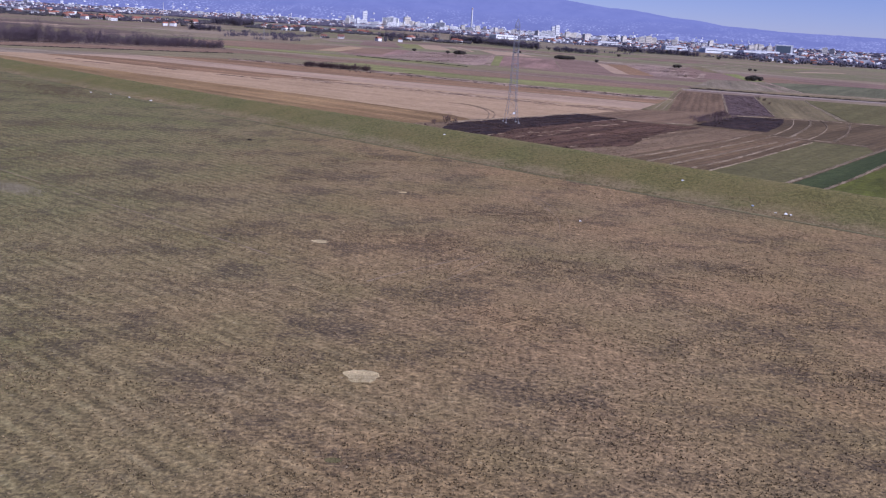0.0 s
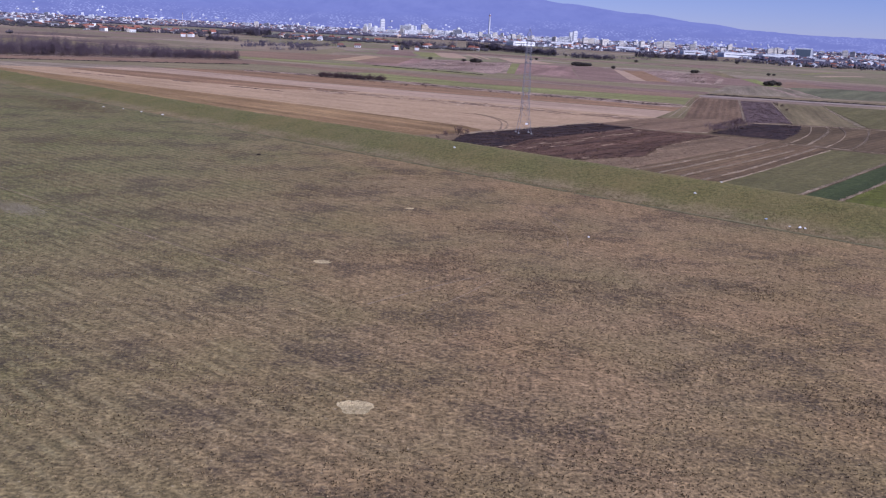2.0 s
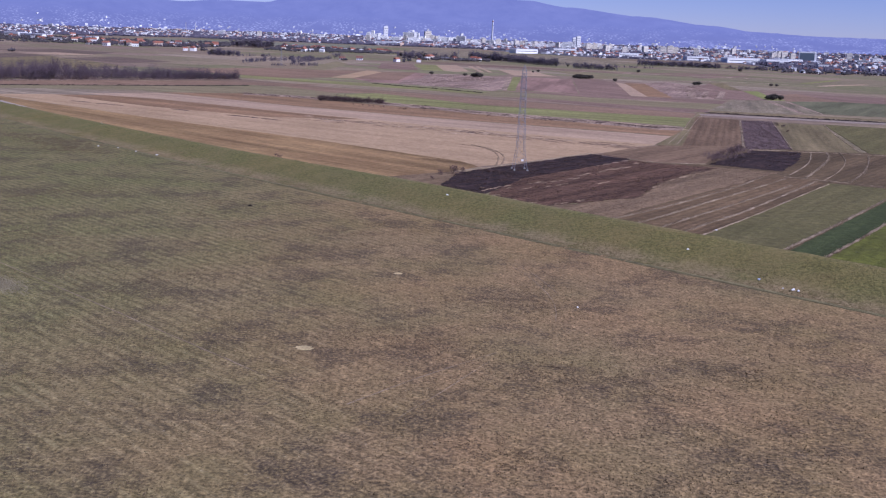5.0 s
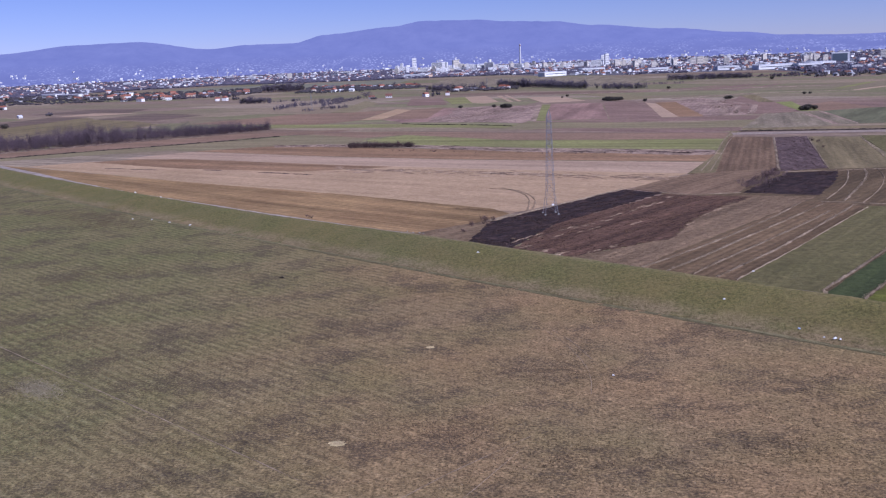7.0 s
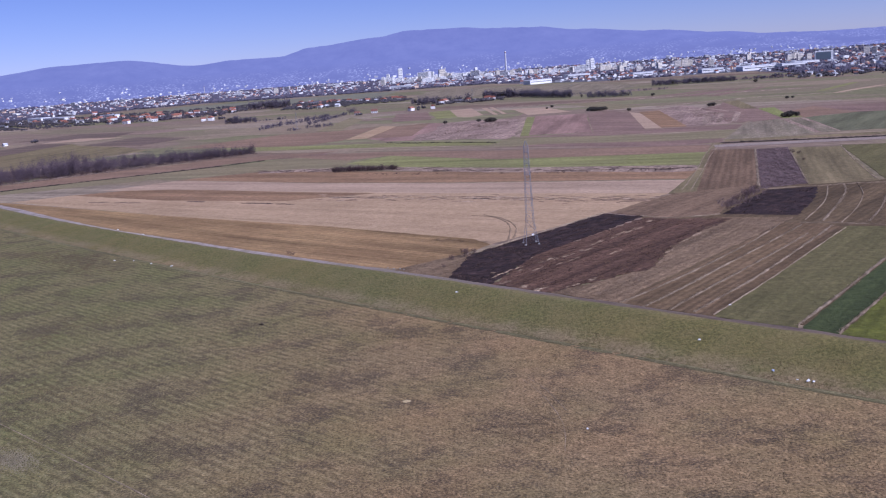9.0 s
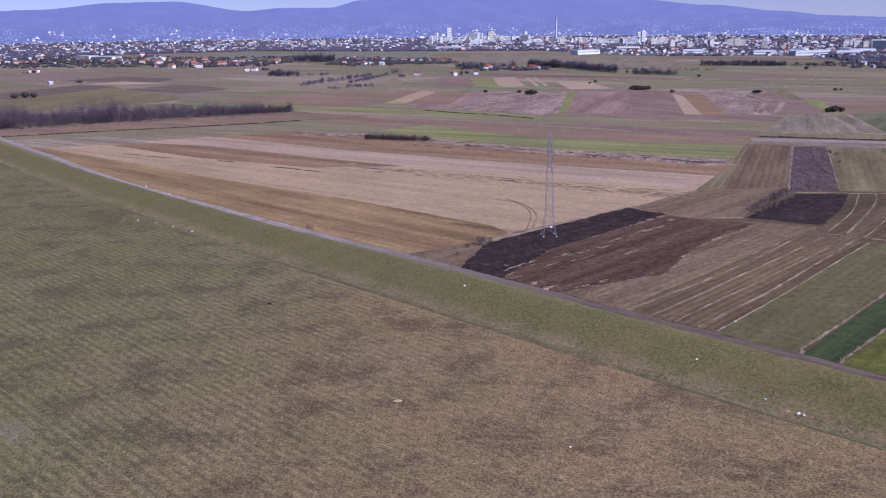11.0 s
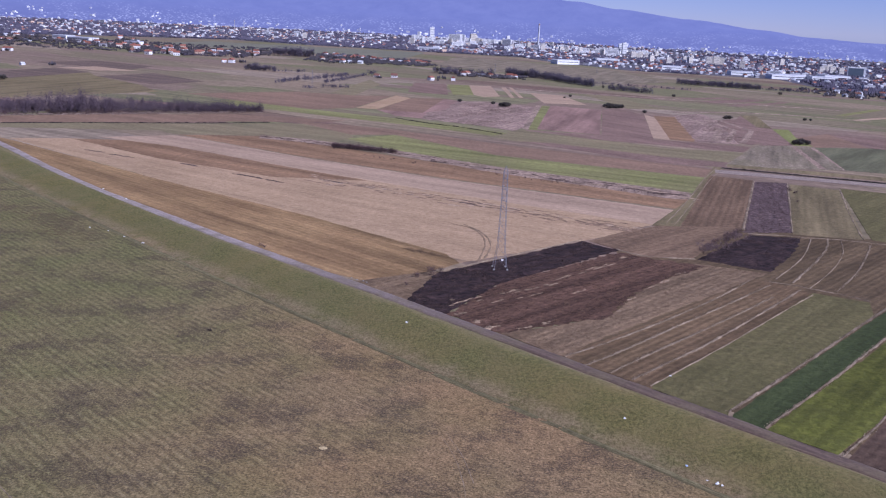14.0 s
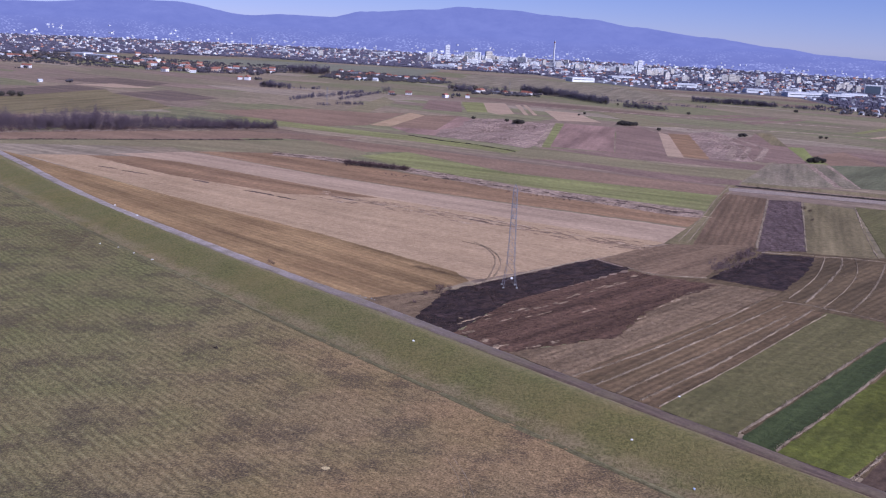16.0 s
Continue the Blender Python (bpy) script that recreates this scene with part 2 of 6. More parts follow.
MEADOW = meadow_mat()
LEVEE = levee_mat()
TOE = field_mat("trodden_grass", (0.118, 0.104, 0.050), (0.215, 0.175, 0.092), (0.118, 0.108, 0.048), -45.0, 1.0, 0.3, 0.6, 1.2, 7.0)
GRAVEL = track_mat()
ORANGE = field_mat("stubble_ochre", (0.255, 0.158, 0.070), (0.365, 0.238, 0.112), (0.196, 0.116, 0.055), -41.0, 3.2, 0.6, 0.6, 0.5, 60.0, band=1.1, mottle=0.8)
STRAW = field_mat("pale_straw", (0.350, 0.236, 0.138), (0.490, 0.338, 0.202), (0.300, 0.200, 0.114), -35.0, 3.0, 0.22, 0.55, 0.5, 45.0, band=0.45, mottle=0.6)
STRAW2 = field_mat("pale_straw_strip", (0.366, 0.255, 0.170), (0.450, 0.318, 0.215), (0.305, 0.208, 0.138), -29.0, 3.0, 0.3, 0.4, 0.5, 50.0, band=0.6, mottle=0.7)
OCHRE2 = field_mat("brown_stubble", (0.239, 0.142, 0.077), (0.340, 0.206, 0.116), (0.189, 0.116, 0.061), -29.0, 4.0, 0.5, 0.5, 0.5, 60.0)
BLACK = field_mat("burnt_earth", (0.008, 0.006, 0.007), (0.030, 0.021, 0.021), (0.078, 0.047, 0.040), 50.0, 2.0, 0.5, 0.75, 0.9, 7.0, mottle=2.6)
REDDARK = field_mat("dark_plough", (0.056, 0.030, 0.021), (0.168, 0.096, 0.062), (0.120, 0.068, 0.044), 50.0, 2.2, 0.5, 0.6, 0.6, 22.0, mottle=1.5, band=1.4)
REED = field_mat("grey_reed", (0.179, 0.119, 0.069), (0.286, 0.197, 0.118), (0.146, 0.095, 0.054), 52.0, 3.0, 0.45, 0.5, 0.6, 16.0, 1.0)
PLOUGH = field_mat("brown_plough", (0.099, 0.066, 0.036), (0.166, 0.113, 0.061), (0.092, 0.064, 0.033), 53.0, 3.0, 0.7, 0.45, 0.5, 30.0)
PLOUGH2 = field_mat("brown_plough_cross", (0.152, 0.095, 0.056), (0.232, 0.149, 0.090), (0.129, 0.084, 0.048), 74.0, 3.5, 0.7, 0.4, 0.5, 40.0)
PURPLE = field_mat("purple_weeds", (0.070, 0.046, 0.044), (0.215, 0.148, 0.130), (0.075, 0.048, 0.048), 74.0, 3.0, 0.1, 0.6, 0.5, 14.0, 1.0, band=0.3, mottle=2.2)
OLIVE = field_mat("olive_grass", (0.110, 0.094, 0.038), (0.166, 0.136, 0.060), (0.098, 0.090, 0.034), 55.0, 3.0, 0.35, 0.5, 0.5, 40.0, band=0.55)
OLIVE2 = field_mat("olive_brown", (0.168, 0.130, 0.066), (0.242, 0.184, 0.098), (0.148, 0.120, 0.057), 74.0, 4.0, 0.45, 0.5, 0.4, 60.0)
GREYWEED = field_mat("weedy_fallow", (0.180, 0.139, 0.095), (0.330, 0.257, 0.186), (0.162, 0.142, 0.078), 75.0, 4.0, 0.35, 0.6, 0.5, 28.0, mottle=1.6)
FARGREEN = field_mat("far_winter_crop", (0.112, 0.112, 0.060), (0.155, 0.148, 0.084), (0.130, 0.116, 0.068), 60.0, 4.0, 0.3, 0.5, 0.4, 45.0)
MAUVE = field_mat("mauve_plough", (0.202, 0.130, 0.099), (0.280, 0.183, 0.139), (0.171, 0.109, 0.086), -50.0, 5.0, 0.4, 0.5, 0.4, 40.0, band=0.7)
SCRUB = field_mat("pinkish_scrub", (0.220, 0.147, 0.112), (0.541, 0.396, 0.301), (0.198, 0.124, 0.105), 72.0, 6.0, 0.4, 0.8, 0.4, 17.0, 1.0, mottle=1.9)
PRESSED = field_mat("pressed_straw", (0.240, 0.168, 0.105), (0.310, 0.220, 0.140), (0.215, 0.150, 0.095), 70.0, 2.0, 0.3, 0.4, 0.8, 9.0)
PALEWEED = field_mat("pale_weedy_strip", (0.264, 0.189, 0.138), (0.468, 0.342, 0.251), (0.216, 0.146, 0.112), 72.0, 3.0, 0.4, 0.7, 0.6, 14.0, mottle=1.9)
PLUM = field_mat("dark_plum_plough", (0.132, 0.090, 0.070), (0.190, 0.134, 0.104), (0.136, 0.100, 0.070), -24.0, 6.0, 0.4, 0.6, 0.4, 50.0, band=0.7)
DKGREEN = field_mat("dark_crop", (0.044, 0.056, 0.020), (0.066, 0.079, 0.029), (0.052, 0.063, 0.022), 54.0, 2.0, 0.3, 0.4, 0.7, 25.0)
BRIGHT = field_mat("bright_crop", (0.100, 0.110, 0.018), (0.170, 0.170, 0.032), (0.082, 0.082, 0.022), 56.0, 4.0, 0.6, 0.7, 0.6, 18.0, band=1.2)
GREENROW = field_mat("green_strip_crop", (0.192, 0.190, 0.066), (0.244, 0.236, 0.086), (0.212, 0.182, 0.086), -22.0, 4.0, 0.3, 0.5, 0.4, 50.0)
GREEN2 = field_mat("winter_grass", (0.190, 0.162, 0.086), (0.250, 0.207, 0.114), (0.228, 0.171, 0.099), -20.0, 5.0, 0.35, 0.6, 0.3, 70.0, band=0.7)
BROWN3 = field_mat("reddish_plough", (0.220, 0.136, 0.088), (0.286, 0.184, 0.122), (0.185, 0.122, 0.080), -24.0, 6.0, 0.4, 0.5, 0.3, 90.0, band=0.6)
BROWN5 = field_mat("red_brown_plough", (0.260, 0.160, 0.127), (0.323, 0.203, 0.160), (0.219, 0.136, 0.107), 80.0, 7.0, 0.5, 0.4, 0.3, 90.0)
BALK = field_mat("pale_balk_grass", (0.273, 0.204, 0.136), (0.397, 0.308, 0.215), (0.215, 0.157, 0.102), 50.0, 1.5, 0.3, 0.5, 0.9, 5.0, 1.0)
DITCH = field_mat("dark_ditch", (0.030, 0.024, 0.020), (0.065, 0.048, 0.038), (0.028, 0.022, 0.019), -8.0, 1.5, 0.3, 0.4, 0.8, 12.0)
BARE = field_mat("bare_sandy_patch", (0.480, 0.370, 0.185), (0.700, 0.560, 0.310), (0.400, 0.300, 0.150), 0.0, 1.0, 0.1, 0.3, 2.0, 2.0)
TUFT = varied_mat("grass_tuft", (0.085, 0.063, 0.032), (0.350, 0.258, 0.140))
TUFTG = varied_mat("green_tuft", (0.088, 0.088, 0.034), (0.205, 0.188, 0.076))
RUT = varied_mat("muddy_rut", (0.090, 0.078, 0.040), (0.150, 0.122, 0.066), island=False, size=2.0)
STEEL = varied_mat("galvanised_steel", (0.22, 0.22, 0.25), (0.31, 0.31, 0.34), 0.65, 0.4)
DARKSTEEL = varied_mat("dark_steel", (0.10, 0.075, 0.07), (0.17, 0.13, 0.12), 0.7, 0.3)
CONCRETE = varied_mat("concrete", (0.24, 0.23, 0.22), (0.34, 0.33, 0.31))
WHITE = varied_mat("white_litter", (0.75, 0.74, 0.72), (0.85, 0.84, 0.82), 0.6)
BLUE = varied_mat("blue_litter", (0.42, 0.52, 0.70), (0.55, 0.62, 0.75), 0.6)
BARK = varied_mat("bare_bark", (0.080, 0.058, 0.050), (0.130, 0.098, 0.082))
TWIG = varied_mat("bare_twigs", (0.075, 0.046, 0.048), (0.160, 0.106, 0.100))
# far hedges: bluish lift of distance haze mixed into the twig colour
FARTWIG = varied_mat("hazed_far_twigs", (0.080, 0.068, 0.092), (0.165, 0.138, 0.170))
WOODTWIG = varied_mat("wood_twigs", (0.072, 0.052, 0.064), (0.155, 0.115, 0.135))
PALETWIG = varied_mat("pale_shrub_twigs", (0.140, 0.095, 0.090), (0.290, 0.212, 0.200))
BLUEGLASS = varied_mat("office_glass", (0.12, 0.15, 0.18), (0.20, 0.23, 0.27), 0.25, island=False)
LEAF = varied_mat("dark_evergreen_leaves", (0.045, 0.040, 0.034), (0.100, 0.086, 0.072))
# city trees lightened towards mauve, as haze would, in the base colour itself
FARTREE = varied_mat("hazed_far_crowns", (0.050, 0.046, 0.068), (0.120, 0.106, 0.140))
WALLS = [varied_mat("white_render", (0.74, 0.73, 0.72), (0.86, 0.85, 0.84), island=False, size=4.0),
         varied_mat("cream_render", (0.64, 0.58, 0.49), (0.76, 0.70, 0.62), island=False, size=4.0),
         varied_mat("peach_render", (0.60, 0.42, 0.30), (0.70, 0.54, 0.40), island=False, size=4.0),
         varied_mat("grey_render", (0.46, 0.45, 0.47), (0.62, 0.61, 0.62), island=False, size=4.0)]
ROOFS = [varied_mat("red_tiles", (0.24, 0.095, 0.066), (0.34, 0.150, 0.105), island=False, size=2.0),
         varied_mat("brown_tiles", (0.16, 0.085, 0.066), (0.24, 0.125, 0.095), island=False, size=2.0),
         varied_mat("pale_metal_roof", (0.42, 0.42, 0.45), (0.58, 0.58, 0.61), 0.5, island=False, size=5.0),
         varied_mat("dark_roof", (0.10, 0.10, 0.12), (0.18, 0.17, 0.18), island=False, size=3.0)]
GLASS = varied_mat("window_glass", (0.05, 0.055, 0.07), (0.09, 0.10, 0.12), 0.2, island=False)


# ---- mesh helpers ----
from mathutils.geometry import tessellate_polygon


def mesh(name, verts, faces, material):
    me = bpy.data.meshes.new(name)
    me.from_pydata(verts, [], faces)
    me.update()
    me.materials.append(material)
    return me


def part(name, me, parent, label="", at=None):
    ob = new(name, me)
    ob.parent = parent
    if at is not None:
        ob.matrix_basis = at
    return tagged(ob, label)


def thing(name, label, category, group="", m=None):
    ob = tagged(new(name), label, category, group)
    ob.empty_display_size = 0.5
    if m is not None:
        ob.matrix_basis = m
    return ob


def box_data(verts, faces, sx, sy, sz, ox=0.0, oy=0.0, oz=0.0, top=1.0):
    """A block on z = oz, its top drawn in by a factor."""
    k = len(verts)
    for z, s in ((0, 1.0), (sz, top)):
        verts += [(ox + a * sx * s / 2, oy + c * sy * s / 2, oz + z) for a, c in ((-1, -1), (1, -1), (1, 1), (-1, 1))]
    faces += [tuple(k + i for i in f) for f in ((3, 2, 1, 0), (4, 5, 6, 7), (0, 1, 5, 4), (1, 2, 6, 5), (2, 3, 7, 6), (3, 0, 4, 7))]


def box_mesh(name, sx, sy, sz, material, top=1.0):
    v, f = [], []
    box_data(v, f, sx, sy, sz, top=top)
    return mesh(name, v, f, material)


def bar_data(verts, faces, a, b, r0, r1, sides=4):
    """A tapered bar from a to b."""
    a, b = Vector(a), Vector(b)
    q = (b - a).to_track_quat("Z", "Y")
    k = len(verts)
    for p, r in ((a, r0), (b, r1)):
        verts += [tuple(p + q @ Vector((r * math.cos(2 * math.pi * i / sides), r * math.sin(2 * math.pi * i / sides), 0))) for i in range(sides)]
    faces += [(k + i, k + (i + 1) % sides, k + sides + (i + 1) % sides, k + sides + i) for i in range(sides)]
    faces += [tuple(k + sides + i for i in range(sides)), tuple(k + sides - 1 - i for i in range(sides))]


layer = [0]


def ragged(corners, wild, step):
    """The outline through the corners, cut short and made uneven."""
    out = []
    for (x0, y0), (x1, y1) in zip(corners, corners[1:] + corners[:1]):
        d = math.hypot(x1 - x0, y1 - y0)
        k = max(1, int(d / step))
        nx, ny = (y1 - y0) / d, -(x1 - x0) / d
        for i in range(k):
            u = i / k
            x, y = x0 + (x1 - x0) * u, y0 + (y1 - y0) * u
            w = wild * (noise.noise((x * 0.22, y * 0.22, 3.0)) + 0.7 * noise.noise((x * 0.7, y * 0.7, 9.0))) if i else 0.0
            out.append((x + nx * w, y + ny * w))
    return out


def field(name, label, material, *corners, wild=0.6, step=4.0, category="field", z=None):
    """A plot of land: a low sheet with its rim going down into the ground."""
    if z is None:
        layer[0] += 1
        z = 0.02 + 0.0016 * layer[0]
    line = ragged(list(corners), wild, step)
    n = len(line)
    verts = [(x, y, z) for x, y in line] + [(x, y, -0.1) for x, y in line]
    faces = list(tessellate_polygon([[Vector((x, y, 0)) for x, y in line]])) + [(i, i + n, (i + 1) % n + n, (i + 1) % n) for i in range(n)]
    ob = new(name, mesh(name, verts, faces, material))
    return tagged(ob, label, category, kind="structure")


def along(points, step):
    """Points at even steps along a bent line."""
    out = []
    for (x0, y0), (x1, y1) in zip(points, points[1:]):
        k = max(1, int(math.hypot(x1 - x0, y1 - y0) / step))
        out += [(x0 + (x1 - x0) * i / k, y0 + (y1 - y0) * i / k) for i in range(k)]
    return out + [points[-1]]


def ridge(name, label, material, points, width, height, wild=0.5, step=1.5, category="grass strip", base=0.12):
    """A long low uneven bank of dry grass or earth between two plots."""
    for i in range(2 if len(points) < 12 else 0):   # round the bends
        cut = [(a[0] * p + b[0] * (1 - p), a[1] * p + b[1] * (1 - p)) for a, b in zip(points, points[1:]) for p in (0.75, 0.25)]
        points = [points[0], *cut[1:-1], points[-1]]
    line = along(points, step)
    verts, faces = [], []
    for i, (x, y) in enumerate(line):
        x0, y0 = line[max(0, i - 1)]
        x1, y1 = line[min(len(line) - 1, i + 1)]
        d = math.hypot(x1 - x0, y1 - y0)
        nx, ny = -(y1 - y0) / d, (x1 - x0) / d
        gap = max(0.5, min(1.0, 0.95 + 1.5 * noise.noise((x * 0.11, y * 0.11, 6.0))))
        w = gap * width * (1 + wild * noise.noise((x * 0.5, y * 0.5, 0.7))) / 2
        s = wild * 0.6 * noise.noise((x * 0.2, y * 0.2, 5.0)) * width
        h = gap * max(0.05, height * (1 + 1.3 * noise.noise((x * 0.8, y * 0.8, 2.0))))
        for u, v in ((-1, -0.1), (-0.5, 0.75), (0.1, 1.0), (0.6, 0.7), (1, -0.1)):
            verts.append((x + nx * (w * u + s), y + ny * (w * u + s), base + h * v if v > 0 else -0.1))
        if i:
            k = 5 * i
            faces += [(k - 5 + j, k - 4 + j, k + 1 + j, k + j) for j in range(4)]
    ob = new(name, mesh(name, verts, faces, material))
    return tagged(ob, label, category, kind="structure")


def blotches(name, label, material, spots, angle, z=0.2):
    """Low ragged patches of matted weeds, all in one mesh: (x, y, length, width) along an angle."""
    v, f = [], []
    u, w = Vector((math.cos(radians(angle)), math.sin(radians(angle)), 0)), Vector((-math.sin(radians(angle)), math.cos(radians(angle)), 0))
    for x, y, long, wide in spots:
        k, n = len(v), 22
        v.append((x, y, z + 0.12))
        for i in range(n):
            a = 2 * math.pi * i / n
            q = 0.5 * (1 + 0.9 * noise.noise((x + 1.7 * math.cos(a), y + 1.7 * math.sin(a), 2.5)) + 0.5 * noise.noise((x + 5 * math.cos(a), y + 5 * math.sin(a), 6.0)))
            v.append(tuple(Vector((x, y, z - 0.15)) + u * (long * q * math.cos(a)) + w * (wide * q * math.sin(a))))
        f += [(k, k + 1 + i, k + 1 + (i + 1) % n) for i in range(n)]
    return tagged(new(name, mesh(name, v, f, material)), label, "weeds", kind="stuff")


def tufts(name, label, material, spots, size, blades=3):
    """Many small tufts of grass in one mesh."""
    rng = np.random.default_rng(5)
    p = np.repeat(np.asarray(spots, float), blades, 0)
    k = len(p)
    a, tilt = rng.uniform(0, 2 * np.pi, k), rng.uniform(0.2, 1.1, k)
    s = size * rng.uniform(0.5, 1.5, k)
    side = np.stack([np.cos(a), np.sin(a), 0 * a], 1)
    lean = np.stack([-np.sin(a) * np.sin(tilt), np.cos(a) * np.sin(tilt), np.cos(tilt)], 1)
    v = np.stack([p - side * (s * 0.6)[:, None], p + side * (s * 0.6)[:, None], p + lean * (s * 1.1)[:, None]], 1).reshape(-1, 3)
    v[:, 2] = np.maximum(v[:, 2], p[:, 2].repeat(3) - 0.02)
    ob = new(name, mesh(name, v.tolist(), np.arange(3 * k).reshape(-1, 3).tolist(), material))
    return tagged(ob, label, "grass", kind="stuff")


# ---- the ground, the levee and its tracks ----
GR = 4930.0
ring = [(GR * math.cos(i * math.pi / 90), GR * math.sin(i * math.pi / 90), 0.0) for i in range(180)]
tagged(new("ground", mesh("ground", ring, [tuple(range(180))], ground_mat())), "flat farmland of stubble, earth and winter grass", "ground", kind="structure")


def track_edge(x):
    """The far edge of the gravel track, which runs along the levee."""
    return 351.7 - 0.98866 * x + 0.0002576 * x * x


def lev(x, d):
    """A point d metres off the levee's crest, towards its far side."""
    s = -0.98866 + 0.0005152 * x
    k = math.hypot(1, s)
    return x - s / k * (d - 18.7), track_edge(x) + (d - 18.7) / k


def bend(x):
    """How far the track swings towards the levee on its western stretch."""
    return float(np.interp(x, (-330, -265, -221, -188, -159, -142, -119, -75, -33, 0), (-3.4, -3.6, -6.2, -7.4, -7.6, -6.6, -5.2, -3.8, -1.6, 0.0)))


def levee_share(x):
    """The levee is lower towards the west."""
    return float(np.interp(x, (-220, -60, 10), (0.60, 0.74, 1.0)))


def shifted(x, d):
    return d + bend(x) * min(1.0, max(0.0, (d - 1.0) / 12.0))


LEVEE_SECTION = [(-20.9, -0.1), (-19.8, 0.35), (-17, 1.1), (-13.5, 2.0), (-10, 2.95), (-6.5, 3.95), (-3, 4.7), (-1, 4.95), (1, 4.98), (3, 4.5), (7, 2.7), (11, 1.0), (13.6, -0.1)]


def levee_top(x, d):
    return float(np.interp(d, [p for p, q in LEVEE_SECTION], [q for p, q in LEVEE_SECTION])) * levee_share(x)


def sweep(name, label, material, profile, x0, x1, step, wild, category, base=0.0):
    """A strip that runs along the levee, with (offset, height) across it."""
    cols = int((x1 - x0) / step)
    verts, faces = [], []
    w = len(profile)
    for i in range(cols + 1):
        x = x0 + (x1 - x0) * i / cols
        for j, (d, h) in enumerate(profile):
            px, py = lev(x, shifted(x, d) + (wild * 1.5 * noise.noise((x * 0.15, d, 4.0)) if 0 < j < w - 1 else wild * noise.noise((x * 0.3, d, 8.0))))
            verts.append((px, py, base + h * levee_share(x) + (wild * 0.35 * noise.noise((px * 0.25, py * 0.25, 0.0)) if 0 < j < w - 1 else 0.0)))
        if i:
            k = i * w
            faces += [(k - w + j, k + j, k + 1 + j, k - w + 1 + j) for j in range(w - 1)]
    ob = new(name, mesh(name, verts, faces, material))
    uv = ob.data.uv_layers.new(name="across")
    for loop in ob.data.loops:
        i, j = divmod(loop.vertex_index, w)
        uv.data[loop.index].uv = (i / cols, (profile[j][0] + 25.0) / 50.0)
    if ob.data.polygons[0].normal.z < 0:
        ob.data.flip_normals()
    for poly in ob.data.polygons:
        poly.use_smooth = True
    return tagged(ob, label, category, kind="structure")


NEAR = [(-700, 120), (-700, 900)] + [lev(x, -19.8) for x in range(-480, 330, 30)] + [(420, -60), (420, -250), (-700, -250)]
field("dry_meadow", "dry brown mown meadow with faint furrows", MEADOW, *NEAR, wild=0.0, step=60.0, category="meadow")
sweep("toe_path", "worn wheel track in grass at the levee's foot", TOE, [(-22.8, -0.04), (-22.3, 0.05), (-21.6, 0.03), (-20.9, 0.05), (-20.3, -0.04)], -480, 300, 1.5, 0.45, "path", 0.05)
sweep("levee", "long grassy flood levee with a green slope", LEVEE,
      LEVEE_SECTION,
      -520, 330, 2.5, 0.5, "levee")
sweep("gravel_track", "grey gravel farm track beside the levee", GRAVEL, [(13.6, -0.1), (14.0, 0.16), (15.0, 0.14), (16.3, 0.2), (17.5, 0.14), (18.6, 0.16), (19.0, -0.1)], -520, 330, 3.0, 0.4, "track", 0.14)

# ---- the fields beyond the levee ----
field("scrub_verge", "weedy pale verge at the field corner", REED, lev(-15, 18.9), (-14, 370), (10, 388), (14, 388), (8, 358), lev(5, 18.9), category="verge")
field("ochre_stubble", "ochre stubble field along the farm track", ORANGE, *[lev(x, 18.9 + bend(x)) for x in (-318, -265, -221, -188, -159, -142, -119, -96, -75, -50, -28)],
      (-14, 369), (10, 388), (21, 404), (15, 418), (-55, 479), (-151, 552), (-285, 664))
field("straw_field", "wide pale straw field with faint tracks", STRAW, (-296, 676), (-258, 692), (-182, 681), (-82, 615), (4, 566), (113, 508), (96, 486), (86, 472), (21, 404), (15, 418), (-55, 479), (-151, 552), wild=1.0)
field("brown_wedge", "brown stubble wedge between two straw fields", OCHRE2, (-258, 690), (-215, 700), (-182, 681), (-82, 614), (-40, 588), (-94, 582), (-177, 626), wild=1.2)
field("straw_strip", "long pale straw strip", STRAW2, (-245, 706), (-200, 738), (-91, 664), (1, 611), (133, 550), (124, 528), (113, 507), (4, 564), (-82, 614), (-182, 680), wild=1.0)
field("brown_strip", "long brown stubble strip", OCHRE2, (-200, 742), (-141, 760), (-40, 699), (69, 627), (148, 586), (134, 554), (1, 614), (-92, 667), wild=0.8)
field("winter_meadow", "olive winter meadow beyond the straw", GREEN2, (-345, 722), (-222, 760), (-205, 744), (-141, 762), (-100, 735), (-74, 776), (-103, 870), (-200, 822), (-278, 786), (-370, 735), wild=1.0)
field("green_strip", "bright green young crop strip", GREENROW, (-80, 776), (-48, 815), (34, 728), (100, 702), (172, 678), (153, 610), (100, 640), (53, 664), (-39, 722))
field("brown_strip", "reddish brown ploughed strip", BROWN3, (-143, 873), (-62, 858), (47, 788), (188, 720), (172, 680), (100, 704), (34, 730), (-48, 817), (-80, 800))
field("grass_strip", "pale green grass strip", GREEN2, (-60, 955), (-27, 914), (39, 862), (48, 896), (70, 912), (113, 866), (169, 829), (234, 828), (210, 772), (190, 722), (160, 770), (51, 818), (-2, 876))
field("brown_strip", "thin dark brown ploughed strip", MAUVE, (51, 818), (78, 821), (160, 774), (206, 762), (196, 734), (153, 738), wild=0.8)
field("brown_strip", "long brown field beside the bare wood", BROWN3, (-390, 770), (-324, 826), (-200, 900), (-100, 900), (-110, 885), (-200, 838), (-360, 742))
